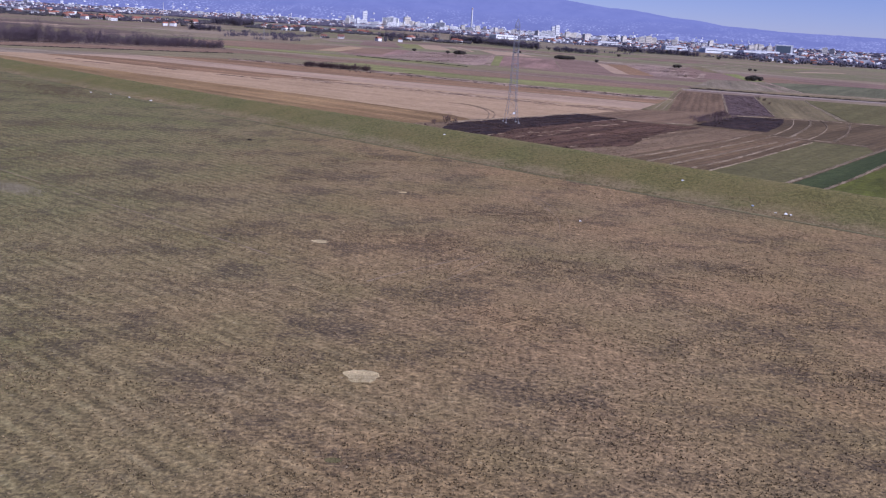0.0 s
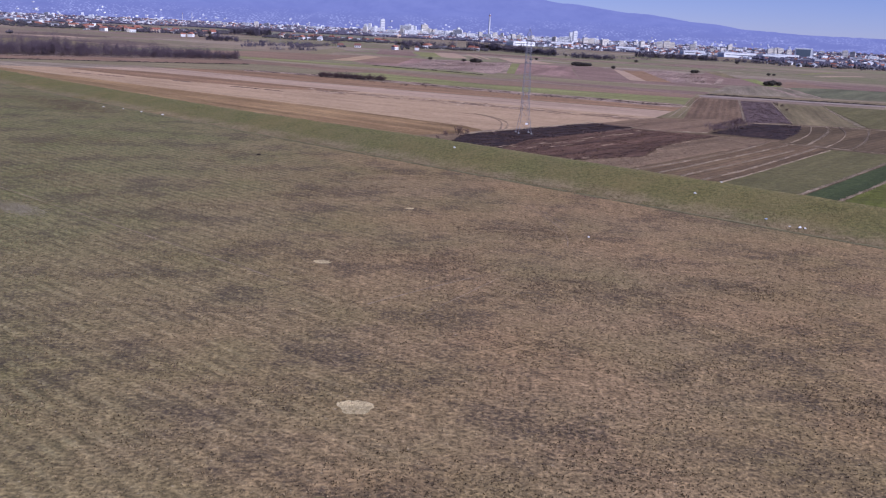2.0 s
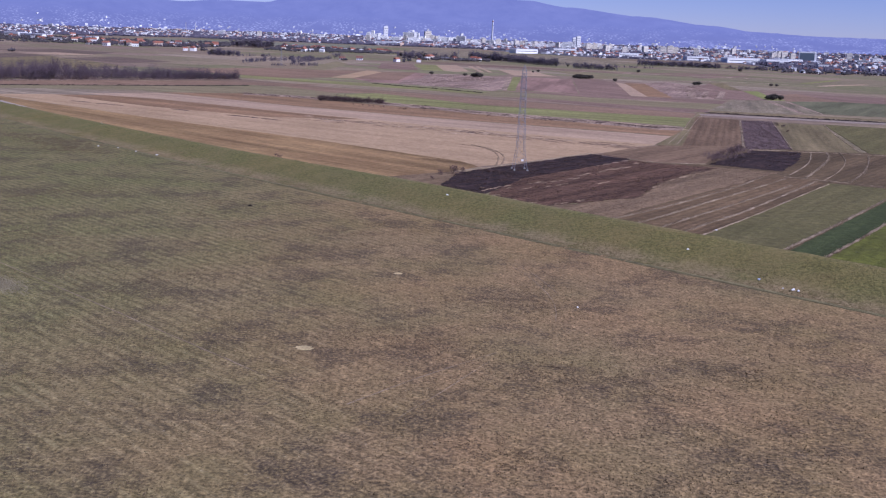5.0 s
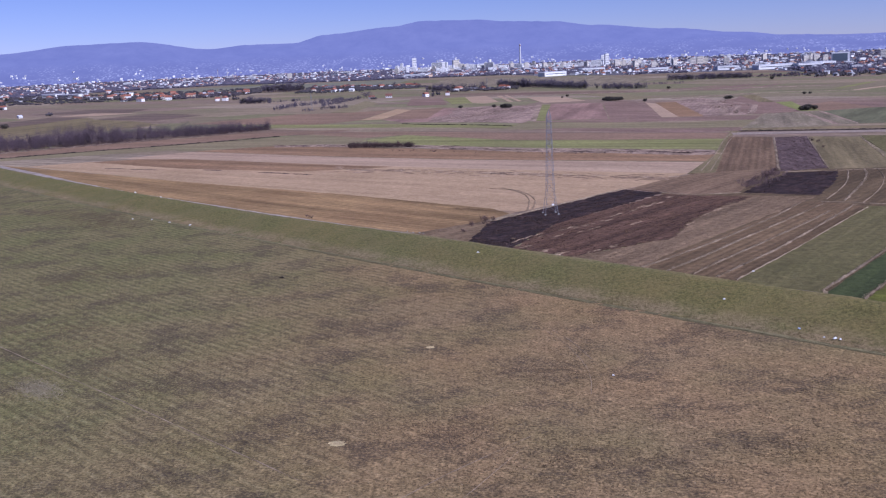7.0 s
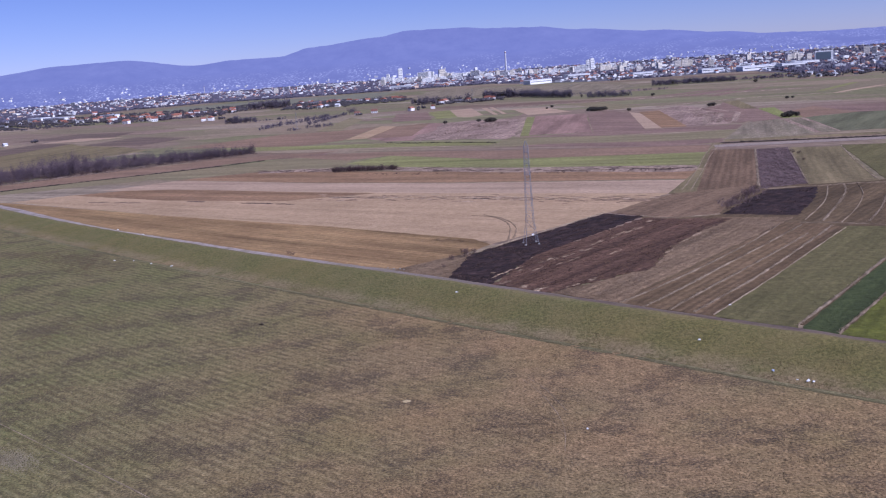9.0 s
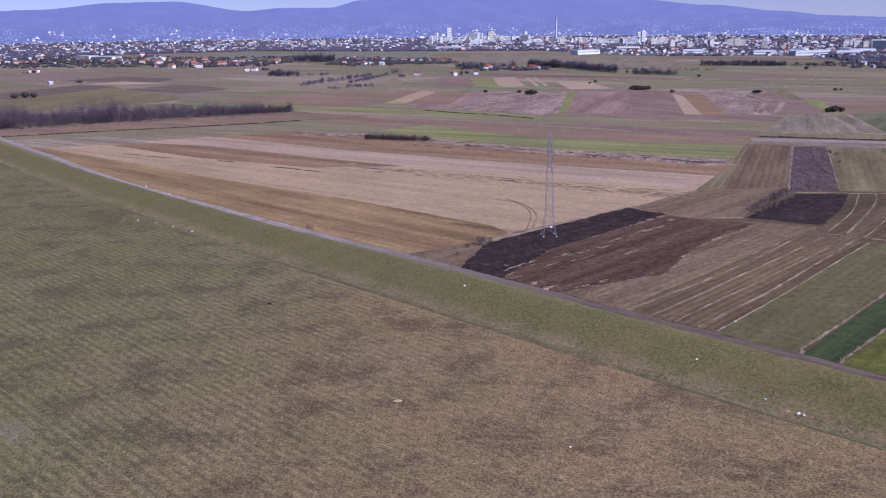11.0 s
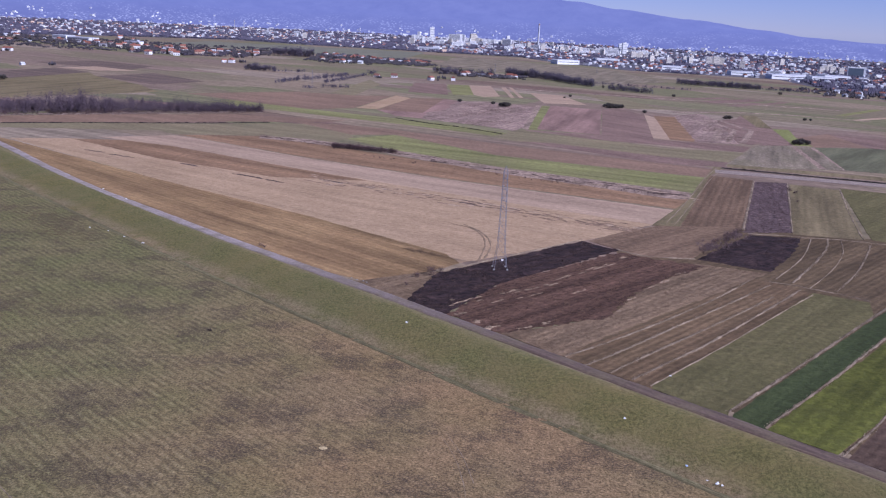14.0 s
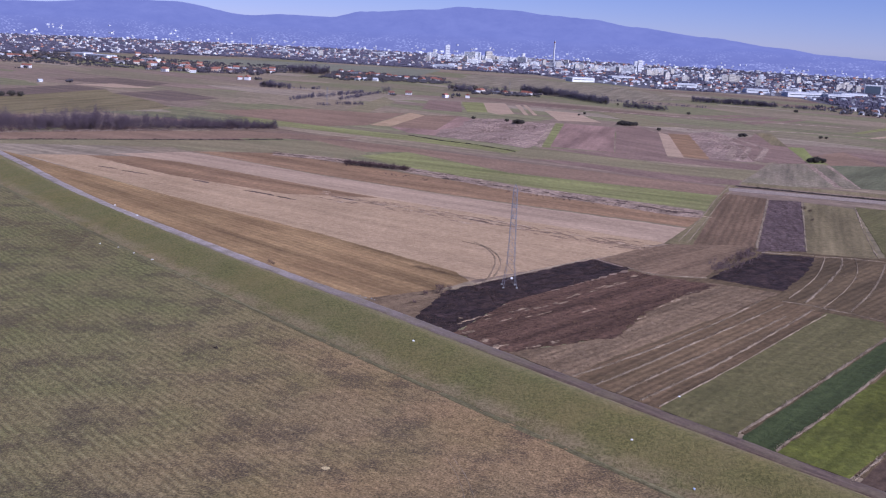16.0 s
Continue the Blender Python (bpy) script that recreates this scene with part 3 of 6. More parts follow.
field("reed_verge", "pale reed verge along a ditch", PALEWEED, (-146, 767), (-110, 759), (-48, 733), (38.7, 669), (88, 645), (137, 620), (150, 613), (145, 588), (131, 588), (86, 618), (38.7, 643), (-44, 708), (-110, 741), (-142, 748), wild=2.2, category="verge")
field("pale_meadow", "yellowish grass strip behind the wood", GREENROW, (-255, 1000), (-160, 950), (-40, 892), (30, 848), (44, 872), (-20, 925), (-150, 985), (-240, 1035))
field("rough_meadow", "brown rough meadow", BROWN3, (-300, 1080), (-240, 1036), (-150, 986), (-110, 1018), (-90, 1195), (-132, 1170), (-200, 1180), wild=1.0)
field("brown_plot", "brown ploughed slope beside scrub", BROWN5, (-86, 1015), (-62, 965), (-34, 953), (-30, 1020), (-16, 1060), (-10, 1172), (-28, 1195), (-66, 1175))
field("scrubland", "rough pinkish scrubland with dry weeds", SCRUB, (-36, 950), (14, 926), (48, 894), (58, 922), (80, 1150), (60, 1160), (23, 1190), (-13, 1172), (-20, 1055), (-36, 1017), wild=4.0, step=7.0)
field("pale_lane", "pale dry strip beside a green lane", PALEWEED, (57, 912), (63, 910), (84, 1168), (78, 1172), wild=1.6, category="lane")
field("grass_lane", "green lane between two fields", GREENROW, (62, 912), (70, 910), (95, 1168), (85, 1172))
field("brown_field", "reddish brown ploughed field", BROWN5, (70, 918), (125, 900), (151, 1158), (95, 1176))
field("brown_field", "dark reddish brown ploughed field", MAUVE, (126, 900), (170, 888), (194, 1120), (178, 1180), (153, 1165))
field("brown_strip", "dark brown ploughed strip", MAUVE, (60, 901), (59, 908), (125, 899), (170, 888), (206, 884), (249, 871), (233, 830), (113, 864), wild=0.8)
field("pale_plot", "narrow pale straw plot", STRAW2, (196, 1135), (171, 899), (184, 886), (203, 1095), wild=1.0)
field("brown_plot", "brown stubble plot", OCHRE2, (204, 1120), (185, 895), (206, 886), (228, 1117))
field("scrubland", "rough pale weedy plot with dark patches", SCRUB, (228, 1135), (206, 886), (244, 889), (270, 1106), (266, 1180), wild=2.0, step=6.0)
field("brown_field", "brown ploughed field beside scrub", MAUVE, (270, 1108), (244, 900), (253, 886), (272, 910), (294, 1028), (298, 1135), wild=1.0)
field("olive_meadow", "grey weedy fallow below the far road", GREYWEED, (198, 740), (250, 870), (258, 886), (290, 897), (308, 894), (306, 752), (271, 752), (236, 742), wild=1.0)
field("grass_strip", "green grass strip beside the ditch", OLIVE2, (199, 736), (291, 712), (420, 684), (420, 700), (300, 730), (203, 752), wild=0.8)
field("pale_lane", "pale wheel tracks through the fallow", PALEWEED, (288, 893), (270, 754), (275, 753), (293, 893), wild=0.8, category="lane")
field("pale_lane", "faint pale edge of the fallow", PALEWEED, (304, 890), (288, 755), (291, 755), (308, 890), wild=0.8, category="lane")
field("olive_meadow", "brown slope beside scrub", MAUVE, (297, 1135), (292, 1026), (272, 912), (258, 886), (292, 900), (311, 1040), (299, 1054), (313, 1186), wild=0.8)
field("green_plot", "bright green plot beside a round bush", field_mat("fresh_grass", (0.190, 0.200, 0.060), (0.260, 0.262, 0.086), (0.180, 0.176, 0.064), 80.0, 3.0, 0.2, 0.4, 0.4, 30.0, band=0.4), (311, 1041), (293, 903), (310, 902), (314, 968), (328, 1043))
field("green_plot", "green meadow plot", OLIVE2, (313, 1186), (299, 1054), (312, 1046), (333, 1195))
field("dark_green_plot", "dark green crop plot", FARGREEN, (309, 893), (289, 755), (306, 751), (420, 720), (470, 880), (362, 912))
field("brown_plot", "grey brown ploughed plot", BROWN3, (314, 968), (310, 896), (340, 911), (362, 912), (395, 1002), (360, 1022))
field("brown_plot", "mauve brown ploughed plot", MAUVE, (360, 1022), (362, 914), (470, 882), (500, 980), (395, 1004))
field("pale_plot", "pale straw wedge on a brown slope", STRAW, (-108, 1022), (-86, 1202), (-66, 1175), (-87, 1022))
field("brown_plot", "brown ploughed plot", BROWN3, (-86, 1018), (-66, 1175), (-28, 1195), (-40, 1010))
field("purple_plot", "purple grey fallow plot", MAUVE, (-84, 1440), (-78, 1268), (-27, 1256), (-39, 1442))
field("green_plot", "green grass plot by the farm", GREENROW, (-38, 1443), (-21, 1261), (4, 1276), (-7, 1447))
field("pale_plot", "pale stubble plot by the farm", STRAW2, (-7, 1446), (4, 1276), (18, 1250), (37, 1274), (24, 1456))
field("green_plot", "green grass slope", GREEN2, (-162, 1190), (-149, 1452), (-124, 1374), (-132, 1168))
field("pale_plot", "narrow pale stubble plot", STRAW2, (38, 1438), (50, 1262), (55, 1262), (45, 1442))
field("pale_plot", "narrow pale plot", STRAW2, (49, 1447), (61, 1268), (66, 1270), (54, 1447))
field("pink_plot", "wide pinkish fallow plot", STRAW2, (76, 1363), (89, 1207), (140, 1216), (119, 1344))
field("green_plot", "dark green meadow plot", GREEN2, (150, 1400), (190, 1380), (230, 1210), (185, 1195))
field("pale_lane", "pale straight field lane", PALEWEED, (60, 1418), (160, 1398), (290, 1376), (480, 1345), (480, 1356), (290, 1390), (160, 1412), (60, 1430), wild=1.0, category="lane")
field("dark_plot", "dark brown ploughed plot", PLUM, (-600, 1180), (-563, 1355), (-496, 1307), (-540, 1104), (-640, 1060))
field("dark_plot", "dark brown ploughed plot near village", PLUM, (-636, 1442), (-585, 1546), (-475, 1488), (-474, 1390))
field("pale_plot", "pale stubble plot", STRAW2, (-563, 1357), (-534, 1420), (-455, 1374), (-500, 1345))
field("dark_plot", "dark brown plot", PLUM, (-464, 1247), (-428, 1350), (-330, 1253), (-365, 1169))
field("pale_plot", "olive pale meadow behind the wood", OLIVE2, (-540, 1100), (-496, 1300), (-464, 1245), (-380, 1160), (-330, 1080), (-430, 930), (-520, 860), wild=1.0)
field("green_plot", "green meadow near the city edge", field_mat("city_edge_meadow", (0.165, 0.160, 0.108), (0.215, 0.202, 0.140), (0.180, 0.165, 0.118), 60.0, 6.0, 0.2, 0.5, 0.3, 60.0, band=0.5), (-760, 2250), (-700, 2560), (-150, 2560), (-170, 2150), (-420, 2180))
field("brown_plot", "brown open meadow before the city", GREYWEED, (-90, 1980), (-60, 2440), (260, 2150), (330, 1800), (190, 1600), (80, 1800))
for a, b, w in (((282, 1416), (356, 1482), 16), ((299, 1378), (393, 1478), 22), ((330, 1332), (381, 1404), 12), ((386, 1387), (434, 1457), 9), ((221, 1397), (300, 1440), 8)):
    field("dark_plot", "narrow dark ploughed strip", MAUVE, a, b, (b[0] + w, b[1] - w), (a[0] + w, a[1] - w))
field("pale_lane", "pale far lane across the slope", PALEWEED, (235, 1178), (328, 1222), (396, 1225), (466, 1194), (466, 1202), (396, 1234), (328, 1232), (235, 1190), wild=1.0, category="lane")
field("pale_plot", "pale thin strip", STRAW2, (446, 1208), (486, 1252), (540, 1300), (546, 1290), (490, 1240), (450, 1200))
field("green_plot", "yellow green strip", GREENROW, (447, 1266), (540, 1402), (552, 1398), (456, 1262))

for x0, x1, w in ((236, 222, 7), (252, 234, 5), (268, 246, 6)):
    field("pale_plot", "narrow pale weedy strip on the scrub plot", PALEWEED, (x0, 1116), (x0 + w, 1112), (x0 + 12 + w, 1010), (x1 + w, 900), (x1, 902), (x0 + 12, 1010), wild=2.0, step=6.0)

# plots beside the tower
field("ploughland", "brown ploughed land between the plots", PLOUGH, (60, 300), (96, 486), (125, 510), (260, 500), (330, 440), (260, 330), (150, 212), wild=0.8)
field("brown_plough", "brown ploughed field behind the burnt strip", field_mat("red_stubble", (0.165, 0.104, 0.062), (0.250, 0.164, 0.100), (0.140, 0.092, 0.054), 52.0, 3.0, 0.5, 0.5, 0.5, 30.0, band=0.8), (77, 460), (96, 486), (120, 510), (162, 522), (158, 512), (138, 477), (119, 436), (96, 434), (88, 446), wild=0.8)
field("ploughed_plot", "brown plot with ploughed rows", PLOUGH2, (125, 507), (177, 690), (204, 677), (159, 514), wild=0.7)
field("weedy_plot", "purple grey weed plot", PURPLE, (202, 672), (224, 673), (181, 507), (156, 500), wild=1.6, step=3.0)
field("olive_plot", "olive brown field", OLIVE2, (225, 670), (252, 656), (214, 500), (180, 503), wild=0.7)
field("green_plot", "grass green field", OLIVE, (255, 664), (400, 610), (330, 440), (217, 500), wild=0.7)
field("brown_plough", "curved ploughed plot with grass lines", PLOUGH, (183, 494), (217, 499), (196, 440), (166, 392), (152, 396), (148, 412), (168, 452), wild=0.8)
field("brown_plough", "dark brown ploughed field", PLOUGH, (217, 499), (330, 440), (290, 340), (175, 384), (167, 391), (198, 440), wild=0.8)
field("striped_plough", "brown ploughed field with pale grass lines", field_mat("striped_earth", (0.124, 0.078, 0.042), (0.200, 0.130, 0.072), (0.104, 0.072, 0.036), 53.0, 2.6, 0.7, 0.45, 0.5, 24.0, band=1.2), lev(55, 19.0), (55, 299), (88, 339), (136, 407), (144, 405), (156, 390), (134.5, 358.6), (109, 321), (90.8, 295.6), (80, 277), lev(79, 19.0), wild=0.5)
field("olive_field", "olive grass field beside ploughed strips", OLIVE, (79, 279), (90.8, 296), (109, 321.4), (134.5, 359), (156, 391), (174, 382), (169, 364), (96, 263), lev(95, 19.0), lev(78, 19.0), wild=0.5)
field("dark_green_crop", "dark green winter crop strip", DKGREEN, (97, 262), (170, 363), (240, 460), (227, 426), (156, 327), (103, 254), lev(103, 19.0), lev(96, 19.0), wild=0.4)
field("bright_green_crop", "bright green young crop strip", BRIGHT, (104, 254), (156, 325), (227, 424), (206, 366), (132, 260), (116, 240), lev(115, 19.0), lev(103, 19.0), wild=0.4)
field("brown_plough", "dark brown ploughed strip", field_mat("damp_plough", (0.070, 0.043, 0.030), (0.125, 0.082, 0.056), (0.078, 0.050, 0.034), 54.0, 2.6, 0.6, 0.4, 0.5, 20.0), (117, 237), (132, 258), (206, 364), (260, 330), (150, 208), lev(150, 19.0), lev(117, 19.0), wild=0.5)
field("reed_strip", "pale grey reed strip", REED, lev(36, 19.0), (42, 320), (57, 330), (74, 343), (89, 378), (119, 428), (146, 418), (88, 343), (60, 305), lev(57, 19.0), wild=1.2, step=2.5)
field("dark_plough", "dark reddish ploughed field with straw streaks", REDDARK, lev(19, 19.0), (37, 377), (88, 440), (97, 434), (122, 424), (104, 402), (88, 377), (73, 341), (54, 328), (42, 320), lev(37, 19.0), wild=2.6, step=1.5)
field("burnt_strip", "black burnt strip below the pylon", BLACK, lev(5, 19.0), (8, 362), (13, 386), (40, 418), (74, 459), (82, 450), (89, 445), (60, 406), (37, 377), lev(19, 19.0), wild=1.4, step=2.0)
field("burnt_plot", "black burnt plot beside shrubs", BLACK, (121, 436), (134, 458), (157, 495), (182, 495), (170, 464), (148, 421), wild=1.4, step=2.0)
sr = random.Random(17)


def streaks(rows, angle, per_metre):
    """Loose spots in long thin clusters."""
    u, v = math.cos(radians(angle)), math.sin(radians(angle))
    out = []
    for x, y, ln, w in rows:
        for i in range(int(ln * w * per_metre)):
            p, q = sr.uniform(-0.5, 0.5) * ln, sr.gauss(0, 0.4) * w
            q += 0.6 * w * noise.noise((p * 0.4, x, y))
            out.append((x + u * p - v * q, y + v * p + u * q, 0.12))
    return out


UNBURNT = ((27, 353, 14, 0.9), (40, 365, 18, 0.9), (50, 374, 14, 1.2), (57, 380, 11, 0.8), (62, 392, 12, 0.6), (80, 414, 26, 0.7), (90, 432, 10, 1.2), (75, 410, 16, 0.5), (48, 362, 14, 0.4), (66, 372, 12, 0.4),
           (24, 335, 7, 1.8), (30, 328, 8, 1.6), (34, 322, 8, 1.8), (45, 324, 6, 1.1), (52, 330, 6, 1.0), (100, 394, 10, 0.9), (93, 384, 8, 0.9), (84, 366, 7, 0.8), (108, 408, 8, 0.9), (36, 352, 8, 0.6), (78, 350, 6, 0.8), (20, 350, 6, 0.6))
STREAK = field_mat("unburnt_straw", (0.210, 0.145, 0.092), (0.400, 0.295, 0.200), (0.180, 0.120, 0.076), 51.0, 1.2, 0.3, 0.5, 0.9, 4.0, mottle=1.8)
clumps = []
for x, y, ln, w in UNBURNT:
    for i in range(5):
        q = sr.gauss(0, 0.28) * ln
        clumps.append((x + 0.63 * q + sr.gauss(0, 0.5), y + 0.777 * q, ln * sr.uniform(0.2, 0.5), w * sr.uniform(0.8, 1.7)))
blotches("straw_streaks", "streaks of unburnt pale straw on dark earth", STREAK, clumps, 51, 0.22)
DARKWEED = ((-222, 640, 11, 2.0), (-202, 628, 12, 2.2), (-194, 624, 7, 1.6), (-150, 607, 12, 2.4), (-113, 583, 16, 2.8), (-103, 577, 9, 2.2), (-92, 569, 12, 2.0), (-58, 578, 14, 1.4), (18, 536, 12, 2.0), (22, 540, 8, 2.0))
WEEDMAT = field_mat("dry_weeds", (0.095, 0.062, 0.050), (0.200, 0.138, 0.104), (0.120, 0.080, 0.062), -30.0, 1.5, 0.3, 0.4, 0.8, 6.0, mottle=1.6)
clumps = []
for x, y, ln, w in DARKWEED:
    for i in range(6):
        q = sr.gauss(0, 0.26) * ln
        clumps.append((x + 0.87 * q, y - 0.5 * q + sr.gauss(0, 0.25) * w, ln * sr.uniform(0.35, 0.7), w * sr.uniform(0.6, 1.2)))
blotches("field_weeds", "dark dry weeds in the straw field", WEEDMAT, clumps, -30)
BANDMAT = field_mat("band_weeds", (0.225, 0.150, 0.100), (0.335, 0.228, 0.148), (0.235, 0.155, 0.108), -28.0, 1.5, 0.3, 0.5, 0.8, 6.0, mottle=1.6)
PALEMAT = field_mat("band_straw", (0.400, 0.285, 0.190), (0.520, 0.385, 0.270), (0.330, 0.235, 0.155), -28.0, 1.5, 0.3, 0.5, 0.8, 6.0)
BAND, BARE_STRAW = [], []   # a broken band of weeds where the straw field meets its strip
for i in range(190):
    p, q = sr.uniform(-10, 195), sr.gauss(0, 4.5)
    spot = (-68 + 0.875 * p + 0.48 * q, 585 - 0.48 * p + 0.875 * q, sr.uniform(2.5, 9), sr.uniform(0.8, 2.4))
    (BARE_STRAW if i % 4 == 0 else BAND).append(spot)
blotches("weed_band", "broken band of brown weeds in the straw", BANDMAT, BAND, -28)
blotches("straw_band", "pale flattened straw between brown weeds", PALEMAT, BARE_STRAW, -28, 0.22)
DITCHWEED = ((-125, 753, 40, 4), (-95, 741, 34, 4), (-60, 726, 40, 5), (-20, 702, 50, 4), (10, 678, 44, 4), (45, 652, 44, 4), (80, 634, 44, 4), (110, 618, 40, 4), (136, 603, 26, 4))
dashes, pale = [], []
for x, y, ln, w in DITCHWEED:
    for i in range(12):
        q = sr.uniform(-0.5, 0.5) * ln
        spot = (x + 0.88 * q, y - 0.47 * q + sr.gauss(1.0, 4.5), sr.uniform(4, 13), sr.uniform(1.0, 2.6))
        (pale if i % 3 == 0 else dashes).append(spot)
blotches("ditch_weeds", "dark weeds along the reed ditch", field_mat("ditch_weed", (0.070, 0.046, 0.040), (0.170, 0.115, 0.092), (0.090, 0.060, 0.050), -28.0, 1.5, 0.3, 0.4, 0.8, 6.0, mottle=1.6), dashes, -28, 0.3)
blotches("ditch_reeds", "pale reeds along the ditch", PALEMAT, pale, -28, 0.4)
SCRUBS = ((0, 1010, 60, 20), (20, 950, 60, 20), (40, 1100, 60, 30), (10, 1130, 50, 30), (20, 1060, 70, 40), (250, 1010, 60, 20), (245, 930, 40, 16), (270, 1080, 40, 14))
tufts("scrub_weeds", "dark weeds all over the rough scrubland", varied_mat("scrub_weed", (0.150, 0.105, 0.088), (0.42, 0.32, 0.25)), streaks(SCRUBS, 60, 0.18), 0.5)

# grass lines, lanes and ditches
for pts, w in (([(56, 298), (72, 316), (93.6, 343), (119, 378), (135, 404)], 0.9), ([(61.6, 291.7), (72.5, 304.8), (91.6, 331), (116.4, 364), (142, 399)], 0.9), ([(68, 286.5), (80.8, 304), (100, 329), (117.7, 352.5), (138.4, 381)], 0.9),
               ([(74, 282.5), (86.6, 299), (101.3, 318), (121.3, 347.4), (151.7, 393.6)], 1.1), ([(78, 278), (90.8, 295.6), (109, 321), (134.5, 358.6), (155, 388)], 0.6),
               ([(143, 404), (150.5, 402), (158.5, 395.5), (166.5, 391.5), (174.8, 383)], 0.9),
               ([(96, 263), (130, 309), (168, 362), (200, 405)], 1.3), ([(103, 254), (130, 290), (155, 326), (220, 416)], 1.1), ([(116, 238), (132, 259), (170, 314)], 0.9),
               ([(146.7, 409), (161.8, 435.7), (173.3, 459.2), (186, 494)], 0.8), ([(151.9, 404), (168.8, 435.6), (184, 466), (190, 481), (195, 497)], 1.3), ([(157, 398), (176, 430), (193, 467), (201, 497)], 0.5), ([(166.2, 395), (183.6, 424.7), (201, 461.6), (212, 488)], 0.9),
               ([(182, 496), (200, 497), (240, 486)], 0.9), ([(213, 500), (232, 580), (254, 660)], 1.4), ([(157, 498), (182, 498)], 1.5), ([(88, 446), (97, 435), (120, 436)], 1.6),
               ([(157, 508), (180, 590), (203, 674)], 1.8), ([(181, 507), (200, 580), (224, 672)], 1.0), ([(13, 388), (40, 420), (74, 461)], 0.8)):
    ridge("grass_balk", "pale dry grass line between ploughed strips", BALK, pts, w, 0.25)
field("farm_lane", "grassy farm lane with two wheel tracks", OLIVE2, (112, 505), (126, 506), (150, 590), (178, 690), (198, 730), (190, 734), (160, 640), (146, 590), (124, 535), wild=0.5, category="lane")
ridge("grass_balk", "pale wheel track on the farm lane", BALK, [(120, 512), (146, 590), (168, 665), (190, 728)], 1.0, 0.12)
ridge("grass_balk", "pale wheel track on the farm lane", BALK, [(124, 510), (150, 592), (172, 665), (194, 726)], 0.8, 0.12)
field("field_road", "pale gravel field road", field_mat("road_gravel", (0.250, 0.196, 0.158), (0.350, 0.280, 0.232), (0.230, 0.178, 0.140), -12.0, 2.0, 0.3, 0.4, 0.6, 20.0, band=0.5), (184, 703), (232, 693), (284, 681), (420, 652), (420, 668), (286, 697), (232, 709), (187, 719), wild=0.4, category="road")
ridge("ditch_bank", "dark overgrown ditch bank beside the field road", DITCH, [(195, 729), (237, 717), (287, 701), (420, 672)], 4.5, 0.5, 0.2)
field("ditch_bed", "straight dark overgrown ditch beside the field road", DITCH, (193, 726), (237, 714), (287, 698), (420, 669), (420, 675), (287, 704.5), (237, 720), (195, 732.5), wild=0.5, category="ditch")
ridge("ditch_bank", "dark ditch bank in front of the wood", DITCH, [(-400, 716), (-349, 745), (-278, 785), (-201, 821), (-158, 853)], 3.0, 0.5)
ridge("ditch_bank", "brown ditch bank across the scrub", DITCH, [(-60, 945), (-27, 914), (1, 900), (23, 880), (39, 862)], 3.0, 0.5)
for pts in ([(14, 480), (23.2, 474.3), (27, 465), (29.4, 455), (30.6, 446), (30.6, 437), (29.4, 419), (27.5, 408)], [(20, 480), (26.8, 469.5), (30.5, 459), (32.6, 449), (33.2, 441), (32.9, 434), (31.6, 421), (30, 410)]):
    ridge("wheel_track", "curved wheel track pressed into straw", PRESSED, pts, 1.3, 0.02, 0.5, category="track")

for d in (-22.2, -20.9):
    ridge("wheel_track", "dark wheel rut at the levee's foot", RUT, [lev(x, d) for x in range(-420, 230, 5)], 0.26, 0.02, 1.6, category="track", base=0.045)
fr = random.Random(41)
spots = []
while len(spots) < 15000:
    x, d = fr.uniform(-330, 230), fr.uniform(-20.6, -9)
    if noise.noise((x * 0.05, d * 0.25, 3.0)) + 0.4 * (-15.5 - d) / 5 > 0.1:
        spots.append((*lev(x, d), levee_top(x, d) - 0.06))
tufts("dry_slope_tufts", "dry pinkish brown grass on the levee's lower slope", varied_mat("dry_slope_blades", (0.160, 0.124, 0.066), (0.290, 0.225, 0.128)), spots, 0.12)

ridge("wheel_track", "pale straight wheel line across the meadow", BALK, [(-130, 259.5), (-96, 227.5), (-49, 183.5), (-20, 156)], 0.35, 0.05, 0.6, 1.0, category="track", base=0.03)

for pts in ([(-6.4, 145.4), (4.1, 158.3), (16.6, 171.4)], [(1.3, 140.9), (7.6, 152.0), (15.3, 166.9)], [(23.4, 235.5), (26.8, 225.8), (29.4, 212.4), (30.3, 203.0), (29.0, 191.2)], [(25.0, 235.7), (28.7, 226.1), (31.5, 212.7)]):
    ridge("wheel_track", "faint pale curved wheel line in the meadow", BALK, pts, 0.25, 0.03, 0.8, 0.8, category="track", base=0.03)

# ---- patches in the near meadow ----
def patch(name, label, material, x, y, rx, ry, turn, category):
    pts = [(x + rx * math.cos(a) * math.cos(turn) - ry * math.sin(a) * math.sin(turn), y + rx * math.cos(a) * math.sin(turn) + ry * math.sin(a) * math.cos(turn))
           for a in (i * math.pi / 4 for i in range(8))]
    return field(name, label, material, *pts, wild=min(rx, ry) * 0.75, step=0.5, category=category, z=0.036)


